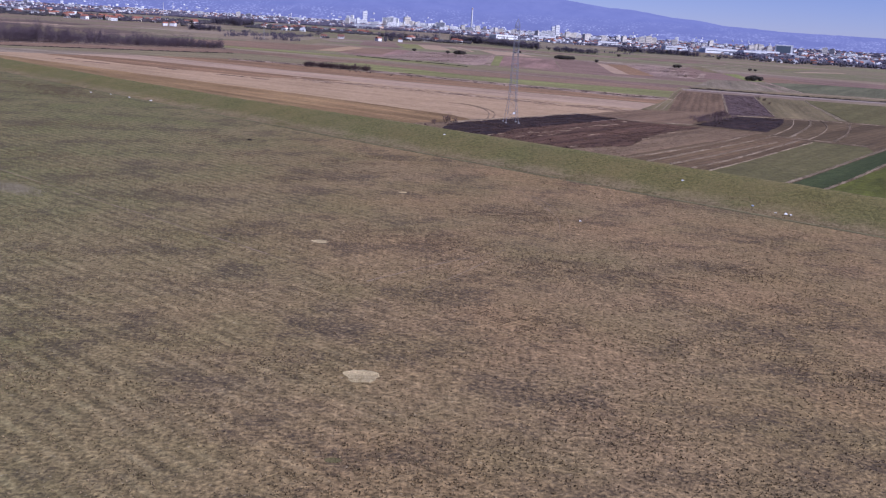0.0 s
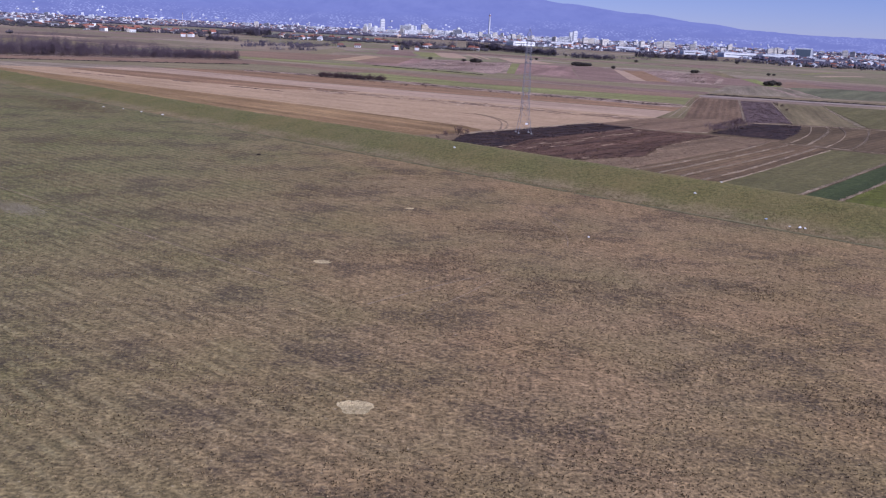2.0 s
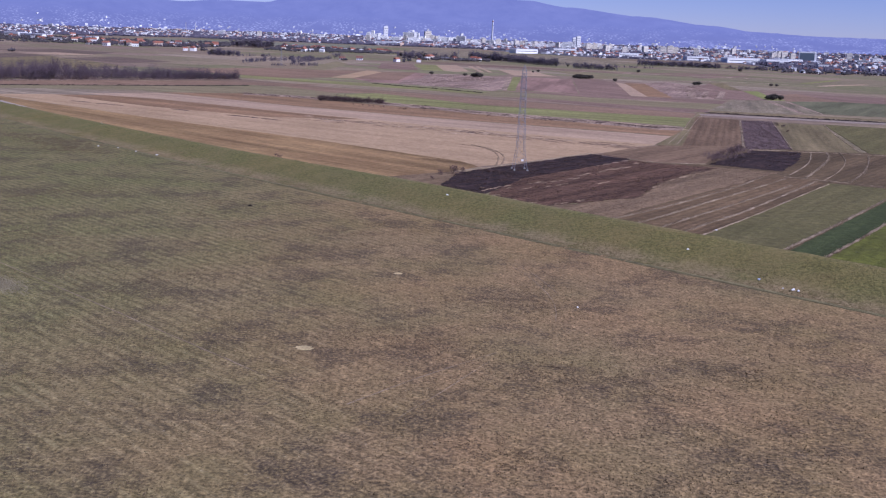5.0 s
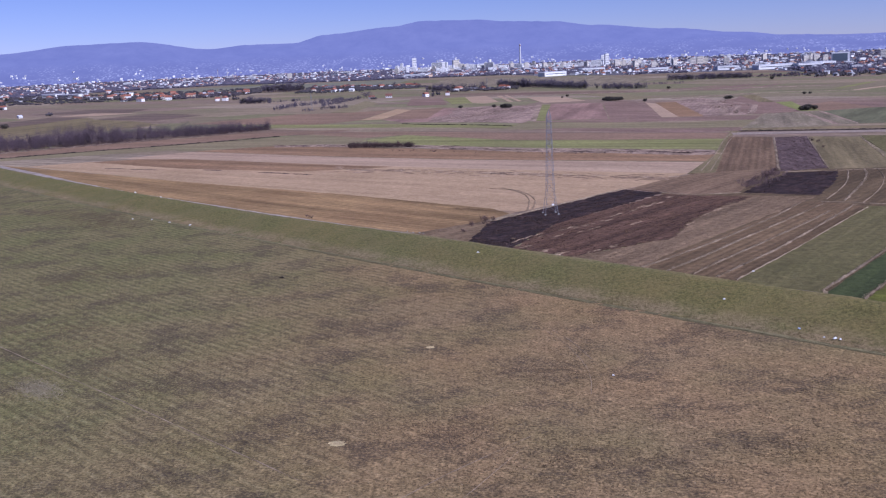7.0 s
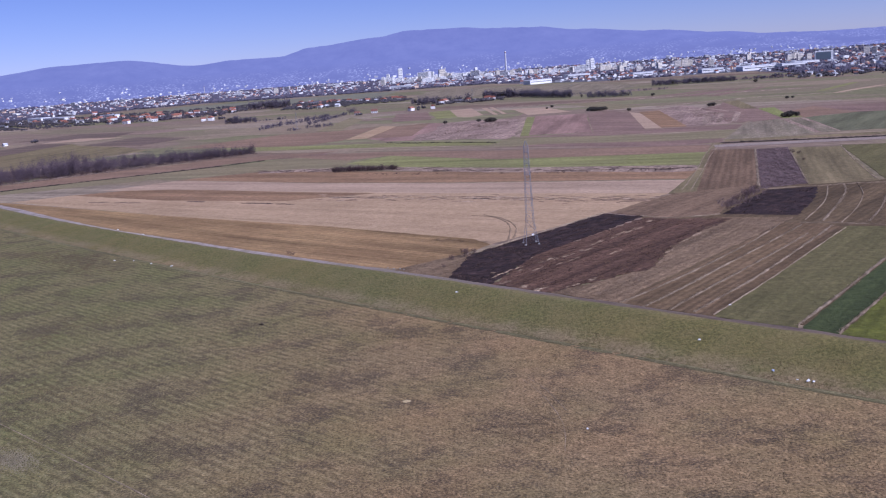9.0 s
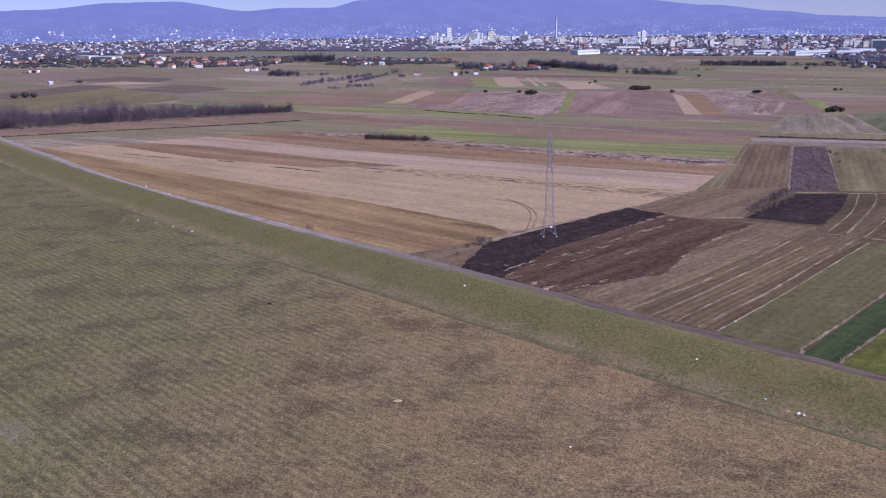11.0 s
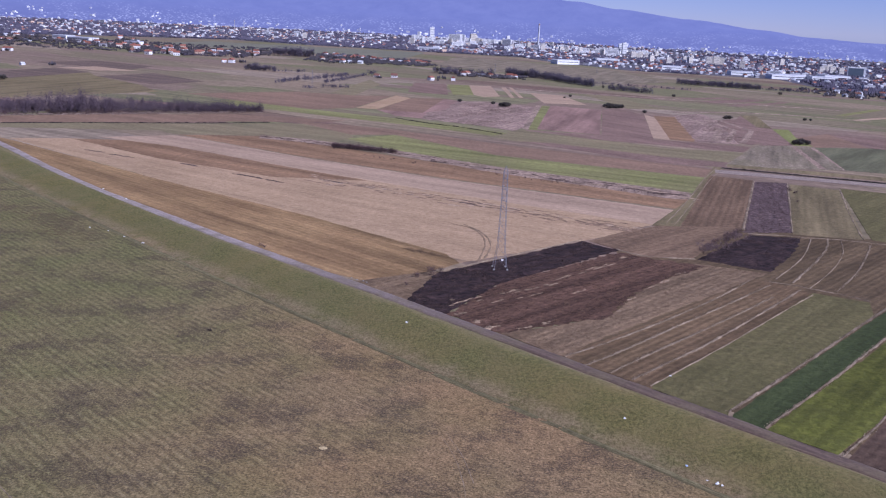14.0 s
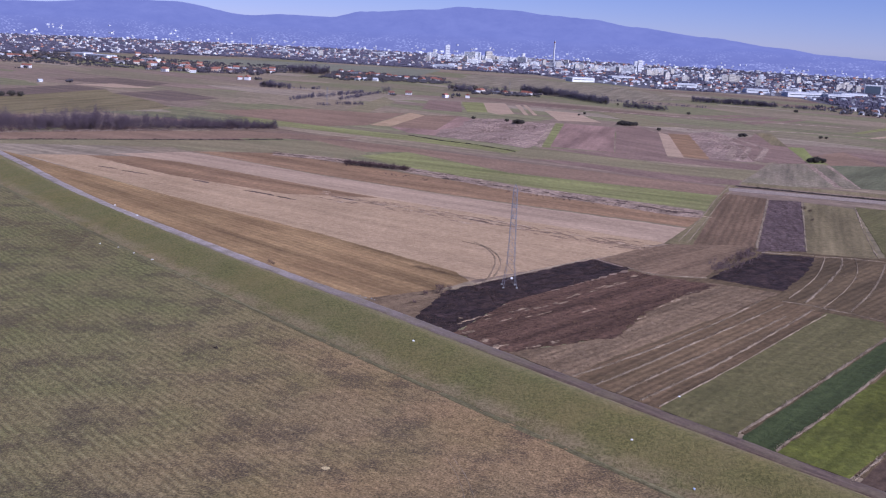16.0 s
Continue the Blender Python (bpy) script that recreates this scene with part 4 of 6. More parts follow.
patch("bare_patch", "pale bare sandy patch in the meadow", BARE, -4.7, 105.0, 2.0, 2.0, 0.0, "bare patch")
patch("bare_patch", "small pale bare patch in the meadow", BARE, -16.0, 170.5, 1.6, 1.3, 0.0, "bare patch")
patch("bare_patch", "small pale patch in the meadow", BARE, -2.7, 224.8, 1.0, 0.9, 0.0, "bare patch")
pr = random.Random(31)
tufts("faded_tufts", "pale faded grass patch across the furrows", varied_mat("faded_blades", (0.20, 0.170, 0.105), (0.36, 0.310, 0.215)), [(-82 + 0.7 * p + 0.7 * q, 204 - 0.7 * p + 0.7 * q, 0.03) for p, q in ((pr.gauss(0, 4.0), pr.gauss(0, 1.8)) for i in range(2400))], 0.12)
weeds = []
wr = random.Random(8)
for x, y, a, b in ((-53, 211, 3.5, 2.5), (-47, 216, 3.5, 2.3), (-30, 234, 4, 3), (-24, 243, 4, 3), (-13, 251, 5, 3), (-59, 202, 3, 2), (-112, 316, 5, 4), (-118, 304, 5, 4), (-147, 418, 9, 6), (-45, 268, 3.5, 2.5),
                   (-61, 285, 3, 2.5), (14, 203, 5, 3.5), (24, 206, 5, 3.5), (2, 180, 7, 4), (-6, 178, 6, 3), (8, 172, 6, 4), (21, 158, 6, 4), (32, 162, 5, 4), (42, 153, 5, 3), (58, 165, 5, 4), (31, 140, 5, 3), (-15, 108, 3, 2),
                   (-28, 114, 4, 2), (-101, 320, 5, 4), (14, 130, 6, 3), (50, 118, 5, 3), (-164, 432, 12, 4), (-144, 411, 12, 4), (-178, 452, 14, 5), (-154, 440, 10, 4), (-61, 307, 5, 3), (-19, 267, 6, 3), (-11, 279, 5, 3), (-90, 250, 8, 3), (-72, 225, 7, 3)):
    for i in range(int(a * b * 55)):
        p, q = wr.gauss(0, a * 1.15), wr.gauss(0, b * 1.2)
        if noise.noise(((x + p) * 0.35, (y + q) * 0.35, 2.0)) < -0.1:
            continue
        weeds.append((x + 0.85 * p + 0.52 * q, y - 0.52 * p + 0.85 * q, 0.03))
tufts("weed_tufts", "dark coarse weeds in patches on the meadow", varied_mat("dark_weeds", (0.100, 0.070, 0.046), (0.210, 0.152, 0.098)), weeds, 0.11)
patch("grass_patch", "small fresh green grass patch", OLIVE, -6.0, 83.2, 0.8, 0.6, 0.0, "grass patch")

rng = np.random.default_rng(11)
k = 150000
d = 62 + 250 * rng.random(k) ** 1.25
a = radians(90) + np.radians(rng.uniform(-33, 33, k))
spots = np.stack([d * np.cos(a) + 8, d * np.sin(a), 0 * a + 0.03], 1)
across = (spots[:, 0] + spots[:, 1]) * 0.7071
keep = spots[:, 1] < 292 - 0.99 * spots[:, 0]
for bx, by, br2 in ((-4.7, 105.0, 2.2), (-16.0, 170.5, 1.7), (-2.7, 224.8, 1.2)):
    keep &= np.hypot(spots[:, 0] - bx, spots[:, 1] - by) > br2
clump = np.array([noise.noise((x * 0.09, y * 0.09, 0.5)) for x, y, _ in spots])
keep &= rng.random(k) < np.clip(0.34 + 0.22 * np.cos(across * 2 * math.pi / 2.5) + 0.9 * clump, 0.04, 1.0)
tufts("meadow_tufts", "dry grass tufts all over the meadow", TUFT, spots[keep], 0.13)
x = rng.uniform(-330, 230, 30000)
dd = rng.uniform(-20.5, 1, 30000)
spots = [(*lev(p, q), levee_top(p, q) - 0.06) for p, q in zip(x, dd)]
tufts("levee_tufts", "green grass tufts on the levee slope", TUFTG, spots, 0.12)
REEDS = [lev(36, 19.0), (42, 320), (57, 330), (74, 343), (89, 378), (119, 428), (146, 418), (88, 343), (60, 305), lev(57, 19.0)]


def inside(x, y, poly):
    hit = False
    for (x0, y0), (x1, y1) in zip(poly, poly[1:] + poly[:1]):
        if (y0 > y) != (y1 > y) and x < (x1 - x0) * (y - y0) / (y1 - y0) + x0:
            hit = not hit
    return hit


WEEDPLOT = [(202, 672), (224, 673), (181, 507), (156, 500)]
spots = [(p, q, 0.15) for p, q in zip(rng.uniform(156, 224, 9000), rng.uniform(500, 673, 9000)) if inside(p, q, WEEDPLOT) and noise.noise((p * 0.25, q * 0.08, 2.0)) > -0.1]
tufts("plot_weeds", "dark purple weeds on the fallow plot", varied_mat("plot_weed", (0.080, 0.055, 0.052), (0.240, 0.168, 0.150)), spots, 0.26)
spots = [(p, q, 0.13) for p, q in zip(rng.uniform(20, 150, 14000), rng.uniform(295, 430, 14000)) if inside(p, q, REEDS)]
tufts("reed_tufts", "pale dry reed tufts", varied_mat("reed_stalks", (0.13, 0.090, 0.058), (0.28, 0.200, 0.132)), spots, 0.17)


BURNT = [lev(5, 19.0), (8, 362), (13, 386), (40, 418), (74, 459), (82, 450), (89, 445), (60, 406), (37, 377), lev(19, 19.0)]
TILLED = [lev(19, 19.0), (37, 377), (88, 440), (97, 434), (122, 424), (104, 402), (88, 377), (73, 341), (54, 328), (42, 320), lev(37, 19.0)]
PLOT = [(121, 436), (134, 458), (157, 495), (182, 495), (170, 464), (148, 421)]


def scattered(poly, count, seed, size_along, size_across, least):
    """Spots inside a plot, in clusters drawn out along its rows."""
    q = random.Random(seed)
    xs, ys = [x for x, y in poly], [y for x, y in poly]
    out = []
    while len(out) < count:
        x, y = q.uniform(min(xs), max(xs)), q.uniform(min(ys), max(ys))
        u, v = 0.63 * x + 0.777 * y, -0.777 * x + 0.63 * y
        if noise.noise((u / size_along, v / size_across, seed * 1.7)) > least and inside(x, y, poly):
            out.append((x, y, 0.13))
    return out


tufts("burnt_stalks", "half burnt brown stalks on the black strip", varied_mat("burnt_stalk", (0.040, 0.028, 0.026), (0.150, 0.098, 0.080)), scattered(BURNT, 4200, 3, 9.0, 2.5, 0.05) + scattered(PLOT, 900, 5, 7.0, 3.0, 0.2), 0.24)
tufts("earth_clods", "dark clods turned up by the plough", varied_mat("wet_clod", (0.026, 0.016, 0.013), (0.075, 0.046, 0.034)), scattered(TILLED, 5000, 7, 12.0, 1.6, 0.05), 0.15)
tufts("stubble_clumps", "brown stubble clumps between dark clods", varied_mat("brown_stubble_clump", (0.13, 0.080, 0.050), (0.30, 0.20, 0.13)), scattered(TILLED, 2200, 9, 8.0, 1.2, 0.18), 0.2)

BALKS = ([(56, 298), (72, 316), (93.6, 343), (119, 378), (135, 404)], [(61.6, 291.7), (72.5, 304.8), (91.6, 331), (116.4, 364), (142, 399)], [(68, 286.5), (80.8, 304), (100, 329), (117.7, 352.5), (138.4, 381)],
         [(74, 282.5), (86.6, 299), (101.3, 318), (121.3, 347.4), (151.7, 393.6)],
         [(96, 263), (130, 309), (168, 362), (200, 405)], [(103, 254), (130, 290), (155, 326), (220, 416)], [(116, 238), (132, 259), (170, 314)], [(151.9, 404), (168.8, 435.6), (184, 466), (190, 481), (195, 497)],
         [(166.2, 395), (183.6, 424.7), (201, 461.6), (212, 488)], [(157, 508), (180, 590), (203, 674)], [(88, 446), (97, 435), (120, 436)], [(13, 388), (40, 420), (74, 461)])
br = random.Random(21)
spots = [(x + br.gauss(0, 0.35), y + br.gauss(0, 0.35), 0.12 + br.uniform(0, 0.15)) for line in BALKS for x, y in along(line, 0.16) if noise.noise((x * 0.3, y * 0.3, 4.0)) > -0.5]
tufts("balk_tufts", "pale dry tufts along the field lines", varied_mat("pale_tuft", (0.22, 0.165, 0.105), (0.44, 0.35, 0.25)), spots, 0.2)


# ---- litter ----
def litter(name, label, material, x, y, z, size):
    v, f = [], []
    r = random.Random(int(x * 10))
    for i in range(4):
        box_data(v, f, size * r.uniform(0.5, 1), size * r.uniform(0.4, 0.8), size * r.uniform(0.2, 0.45), r.uniform(-0.4, 0.4) * size, r.uniform(-0.4, 0.4) * size, 0, top=0.6)
    ob = tagged(new(name, mesh(name, v, f, material)), label, "litter")
    ob.location = (x, y, z)
    return ob


litter("plastic_bag", "white plastic bag lying on the levee slope", WHITE, 8.3, 308.9, 4.1, 0.6)
litter("plastic_bag", "white plastic bag lying in levee grass", WHITE, 67.2, 246.6, 3.05, 0.6)
litter("litter_heap", "white litter heap at the levee's foot", WHITE, 83.8, 219.3, 0.74, 0.7)
litter("litter_heap", "white litter at the levee's foot", WHITE, 84.7, 218.5, 0.74, 0.5)
litter("plastic_sack", "pale blue plastic sack at the levee's foot", BLUE, 78.5, 226.4, 1.06, 0.55)
litter("litter_heap", "small white scraps at the levee's foot", WHITE, 82.0, 220.7, 0.69, 0.35)
litter("plastic_bag", "white scrap in the meadow", WHITE, 34.6, 201.7, 0.03, 0.4)
litter("plastic_bag", "white plastic bag at the levee's foot", WHITE, -107.3, 404.0, 0.25, 0.6)
litter("plastic_bag", "white plastic bag beside the gravel track", WHITE, -166.0, 512.0, 0.5, 0.9)
litter("plastic_bag", "white scrap beside the gravel track", WHITE, -146.0, 490.0, 0.5, 0.9)
for x, y, q in ((-13.0, 367.5, 0.7), (-15.2, 368.6, 0.5), (-11.4, 366.0, 0.5), (-17.5, 371.0, 0.4)):
    litter("rubble_heap", "pale concrete rubble at the field corner", CONCRETE, x, y, 0.2, q)
litter("plastic_bag", "white scrap in the olive field", WHITE, 85.0, 287.0, 0.3, 0.6)
for x, y, q in ((-138.2, 426.1, 0.5), (-128.5, 422.1, 0.45), (-118.6, 413.5, 0.5), (-205.6, 514.2, 0.6)):
    litter("plastic_bag", "white scrap caught in grass beside the levee", WHITE, x, y, 0.12, q)
litter("dark_lump", "small dark lump in the meadow", DITCH, -50.4, 301.0, 0.03, 1.0)


# ---- the pylon ----
def pylon_profile(z):
    """Half the width of the lattice mast at a height."""
    if z < 9.0:
        return 2.6 - 1.15 * z / 9.0
    return 1.45 - 0.70 * (z - 9.0) / 30.0


def pylon(m):
    top = thing("pylon", "tall galvanised lattice power pylon on burnt ground", "pylon", "power pylons", m)
    corners = ((-1, -1), (1, -1), (1, 1), (-1, 1))
    hs = [0.0, 4.5, 9.0, 12.2, 15.2, 18.0, 20.7, 23.3, 25.8, 28.2, 30.5, 32.6, 34.6, 36.5, 38.2]
    for sx, sy in corners:
        v, f = [], []
        for z0, z1 in ((0.3, 9.0), (9.0, 38.2)):
            a, b = pylon_profile(z0), pylon_profile(z1)
            bar_data(v, f, (sx * a, sy * a, z0), (sx * b, sy * b, z1), 0.085, 0.06)
        part("leg", mesh("leg", v, f, STEEL), top)
        part("footing", box_mesh("footing", 0.8, 0.8, 0.5, CONCRETE, 0.7), top, "concrete footing", pose(sx * 2.6, sy * 2.6, -0.05))
    for side in range(4):
        (ax, ay), (bx, by) = corners[side], corners[(side + 1) % 4]
        for z0, z1 in zip(hs, hs[1:]):
            a, b = pylon_profile(z0), pylon_profile(z1)
            v, f = [], []
            bar_data(v, f, (ax * a, ay * a, z0 + 0.3), (bx * b, by * b, z1), 0.034, 0.034, 3)
            bar_data(v, f, (bx * a, by * a, z0 + 0.3), (ax * b, ay * b, z1), 0.034, 0.034, 3)
            bar_data(v, f, (ax * b, ay * b, z1), (bx * b, by * b, z1), 0.034, 0.034, 3)
            # low braces on the two shaded faces: their shade is given by darker steel
            part("brace", mesh("brace", v, f, DARKSTEEL if z1 < 13 and side in (0, 3) else STEEL), top)
    v, f = [], []
    for sx, sy in corners:
        b = pylon_profile(38.2)
        bar_data(v, f, (sx * b, sy * b, 38.2), (0, 0, 40.6), 0.09, 0.05)
    part("peak", mesh("peak", v, f, STEEL), top)
    for z, reach in ((27.5, 4.2), (31.8, 5.2), (36.0, 4.0)):
        for s in (-1, 1):
            v, f = [], []
            b = pylon_profile(z)
            for sx in (-1, 1):
                bar_data(v, f, (sx * b, s * b, z), (0, s * reach, z + 0.1), 0.08, 0.06, 3)
                bar_data(v, f, (sx * b, s * b, z + 1.5), (0, s * reach, z + 0.1), 0.07, 0.05, 3)
            bar_data(v, f, (-b, s * b, z), (b * 0.5, s * (b + reach) / 2, z), 0.034, 0.034, 3)
            arm = part("crossarm", mesh("crossarm", v, f, STEEL), top)
            v, f = [], []
            for i in range(6):
                bar_data(v, f, (0, s * reach, z - 0.22 * i), (0, s * reach, z - 0.22 * i - 0.12), 0.13, 0.08, 6)
            part("insulator", mesh("insulator", v, f, DARKSTEEL), arm, "dark insulator string")
    part("plate", box_mesh("plate", 0.9, 0.06, 0.7, WHITE), top, "white warning plate", pose(0.5, -2.1, 3.6))
    return top


tower = pylon(pose(36.9, 399.0, 0.15, 0, 0, 8))
for x, y, s in ((-193, 1241, 0.55), (28, 1724, 0.5), (226, 2012, 0.5)):
    far_pylon = copy_thing(tower, pose(x, y, 0.0, 0, 0, 25) @ Matrix.Scale(s, 4))
    tagged(far_pylon, "small distant lattice power pylon among fields", "pylon", "power pylons")


# ---- shrubs and trees ----
def twig_crown(r, rx, ry, rz, z0, count, long, wide, upright):
    """Bare twigs: slim blades that point up and out, thicker in the middle of an uneven crown."""
    v, f = [], []
    lumps = [(r.uniform(-0.6, 0.6) * rx, r.uniform(-0.6, 0.6) * ry, z0 + rz * r.uniform(0.25, 0.9), r.uniform(0.3, 0.6)) for _ in range(9)]
    for i in range(count):
        cx, cy, cz, cr = lumps[i % 9]
        p = Vector((cx + r.gauss(0, 0.45) * rx * cr, cy + r.gauss(0, 0.45) * ry * cr, max(z0, cz + r.gauss(0, 0.45) * rz * cr)))
        way = Vector((p.x / rx + r.gauss(0, 0.5), p.y / ry + r.gauss(0, 0.5), upright + r.gauss(0, 0.4))).normalized()
        side = way.cross(Vector((r.gauss(0, 1), r.gauss(0, 1), r.gauss(0, 1)))).normalized() * wide * r.uniform(0.6, 1.4)
        tip = p + way * long * r.uniform(0.6, 1.4)
        k = len(v)
        v += [tuple(p - side), tuple(p + side), tuple(tip)]
        f.append((k, k + 1, k + 2))
    return v, f


def leaf_crown(r, rx, ry, rz, z0, count, size):
    v, f = [], []
    seed = r.uniform(0, 50)
    for i in range(count):
        d = Vector((r.gauss(0, 1), r.gauss(0, 1), r.gauss(0, 1))).normalized()
        k0 = (0.75 + 0.5 * noise.noise(d * 2.2 + Vector((seed, 0, 0)))) * r.uniform(0.72, 1.0)
        p = Vector((d.x * rx * k0, d.y * ry * k0, z0 + rz * (0.5 + 0.5 * d.z * k0)))
        a = (d + Vector((r.gauss(0, 0.6), r.gauss(0, 0.6), r.gauss(0, 0.6)))).normalized()
        u = a.orthogonal().normalized() * size * r.uniform(0.6, 1.3)
        w = a.cross(u).normalized() * size * r.uniform(0.6, 1.3)
        k = len(v)
        v += [tuple(p - u), tuple(p - w * 0.6), tuple(p + u), tuple(p + w * 0.6)]
        f.append((k, k + 1, k + 2, k + 3))
    return v, f


def tree(name, label, category, group, r, height, spread, bare, m, twigs=420):
    """A tapered trunk with limbs, and a crown of twigs or leaves."""
    top = thing(name, label, category, group, m)
    v, f = [], []
    fork = height * 0.35
    bar_data(v, f, (0, 0, -0.2), (0.1, 0.05, fork), height * 0.026, height * 0.018, 6)
    for i in range(7):
        a = i * 0.9 + r.uniform(0, 0.5)
        q = (math.cos(a) * spread * r.uniform(0.35, 0.7), math.sin(a) * spread * r.uniform(0.35, 0.7), height * r.uniform(0.62, 0.95))
        bar_data(v, f, (0.1, 0.05, fork * r.uniform(0.6, 1.0)), q, height * 0.012, height * 0.004, 4)
    part("trunk", mesh("trunk", v, f, BARK), top)
    if bare:
        v, f = twig_crown(r, spread, spread, height * 0.72, height * 0.18, twigs, height * 0.13, height * 0.008, 0.9)
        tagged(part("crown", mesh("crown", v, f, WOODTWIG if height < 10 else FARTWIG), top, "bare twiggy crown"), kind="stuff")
    else:
        v, f = leaf_crown(r, spread, spread, height * 0.85, height * 0.12, twigs, height * 0.06)
        tagged(part("crown", mesh("crown", v, f, LEAF), top, "dark leafy crown"), kind="stuff")
    return top


def shrub(name, label, group, r, height, spread, bare, m, count=380):
    top = thing(name, label, "shrub", group, m)
    for i in range(5):
        v, f = [], []
        a = i * 1.26
        bar_data(v, f, (0.1 * math.cos(a), 0.1 * math.sin(a), -0.1), (math.cos(a) * spread * 0.6, math.sin(a) * spread * 0.6, height * r.uniform(0.5, 0.9)), height * 0.018, height * 0.006, 4)
        part("stem", mesh("stem", v, f, BARK), top)
    if bare:
        v, f = twig_crown(r, spread, spread, height * 0.8, 0.05, count, height * 0.2, height * 0.014, 0.8)
        tagged(part("twig_mass", mesh("twig_mass", v, f, TWIG), top), kind="stuff")
    else:
        v, f = leaf_crown(r, spread, spread, height, 0.0, count, height * 0.07)
        tagged(part("leaf_mass", mesh("leaf_mass", v, f, LEAF), top), kind="stuff")
    return top


r = random.Random(3)
WOOD = "bare trees of the small wood"
kinds = [tree("tree", "bare winter tree in a small wood", "tree", WOOD, r, h, s, True, pose(x, y, 0.05), 520)
         for h, s, x, y in ((8.5, 2.6, -330, 852), (7.0, 2.4, -300, 872), (9.5, 2.8, -280, 890), (6.0, 2.4, -250, 900), (7.8, 3.0, -390, 800))]
for i in range(120):
    u = r.random() ** 1.15 * 1.0
    bx, by = -500 + 318 * u, 702 + 232 * u
    off = r.uniform(2, 30 if u < 0.85 else 14)
    s = r.uniform(0.65, 1.1) * 1.2 * (1.0 if u < 0.8 else 1.0 - 2.4 * (u - 0.8))
    copy_thing(r.choice(kinds), pose(bx - 0.59 * off, by + 0.81 * off, 0.05, 0, 0, r.uniform(0, 360)) @ Matrix.Scale(s, 4))

v, f = [], []
for i in range(1350):
    u = (i + r.random()) / 1350
    off = r.uniform(0, 64 - 58 * max(0.0, u - 0.55) / 0.45)
    h = r.choice((r.uniform(5.0, 10.0), r.uniform(8.0, 16.0))) * (1.0 + 0.55 * noise.noise((u * 14, 0.3, 1.0))) * (1.0 - 1.6 * max(0.0, u - 0.7))
    cv, cf = twig_crown(r, 2.6, 2.6, h * 0.95, 0.0, 170, h * 0.15, 0.065, 0.6)
    k = len(v)
    v += [(a - 500 + 318 * u - 0.59 * off, b + 702 + 232 * u + 0.81 * off, c) for a, b, c in cv]
    f += [(k + a, k + b, k + c) for a, b, c in cf]
tagged(new("wood_thicket", mesh("wood_thicket", v, f, WOODTWIG)), "dense bare purple brown thicket of the small wood", "thicket", kind="stuff")

ur = random.Random(12)
spots = []
while len(spots) < 9000:
    u, off = ur.random(), ur.gauss(0, 3.0) - 1.0
    if noise.noise((u * 40, off * 0.3, 3.0)) > 0.05:
        spots.append((-500 + 318 * u - 0.59 * off, 702 + 232 * u + 0.81 * off, 0.1))
tufts("wood_undergrowth", "pale dry grass along the edge of the wood", varied_mat("edge_grass", (0.16, 0.110, 0.085), (0.42, 0.325, 0.260)), spots, 0.55)
UNDER = "shrubs round the fields"
s1 = shrub("shrub", "bare brown shrub beside the burnt strip", UNDER, r, 3.6, 2.6, True, pose(10.5, 383, 0.1))
s2 = shrub("shrub", "low bare shrub beside the burnt plot", UNDER, r, 3.0, 3.2, True, pose(146, 484, 0.1))
s3 = shrub("bush", "dense dark bush in the fields", UNDER, r, 5.0, 4.2, False, pose(300, 914, 0.0), 1000)
for i in range(60):
    u = r.random()
    off = r.uniform(-3, 9)
    copy_thing(r.choice((s1, s2)), pose(-490 + 310 * u - 0.59 * off, 704 + 232 * u + 0.81 * off, 0.05, 0, 0, r.uniform(0, 360)) @ Matrix.Scale(r.uniform(0.7, 1.2), 4))
for x, y, s in ((6, 378, 0.6), (14, 388, 0.6), (3, 366, 0.45), (136, 470, 0.8), (131, 462, 0.6), (150, 492, 0.9), (142, 476, 0.9), (126, 446, 0.5), (153, 500, 0.7), (47, 390, 0.55), (43, 386, 0.45),
                (-60.7, 411.4, 0.55), (-59, 410, 0.4), (216, 640, 0.8), (218, 632, 0.6), (210, 600, 0.5), (190, 560, 0.4)):
    copy_thing(s1 if s > 0.55 else s2, pose(x, y, 0.0, 0, 0, r.uniform(0, 360)) @ Matrix.Scale(s, 4))
for x, y, s in ((296, 910, 0.9), (304, 916, 1.15), (308, 912, 0.95), (300, 908, 0.9), (283, 1127, 0.8), (288, 1129, 0.9), (286, 1133, 0.8), (38, 1131, 1.0), (43, 1130, 1.2), (46, 1134, 1.0), (41, 1136, 1.1), (29, 1150, 0.8), (-9, 1160, 0.8),
                (198, 1146, 0.8), (119, 1305, 0.5), (473, 1612, 1.1), (278, 1432, 0.9), (128, 1330, 0.7), (-530, 1120, 1.5), (-522, 1124, 1.3), (-538, 1112, 1.3), (379, 1162, 0.7), (386, 1164, 0.6)):
    copy_thing(s3, pose(x, y, 0.0, 0, 0, r.uniform(0, 360)) @ Matrix.Scale(s, 4))
for i in range(30):
    u, q = i * 2.4, math.sqrt(i / 30)
    copy_thing(s3, pose(169 + 12 * q * math.cos(u), 1203 + 16 * q * math.sin(u), 0.0, 0, 0, r.uniform(0, 360)) @ Matrix.Scale(r.uniform(0.55, 0.95), 4))
for i in range(34):
    u = i / 33
    copy_thing(r.choice((s1, s2)), pose(-82 + 46 * u, 722 - 14 * u + r.uniform(-2, 2), 0.2, 0, 0, r.uniform(0, 360)) @ Matrix.Scale(r.uniform(0.7, 1.15), 4))
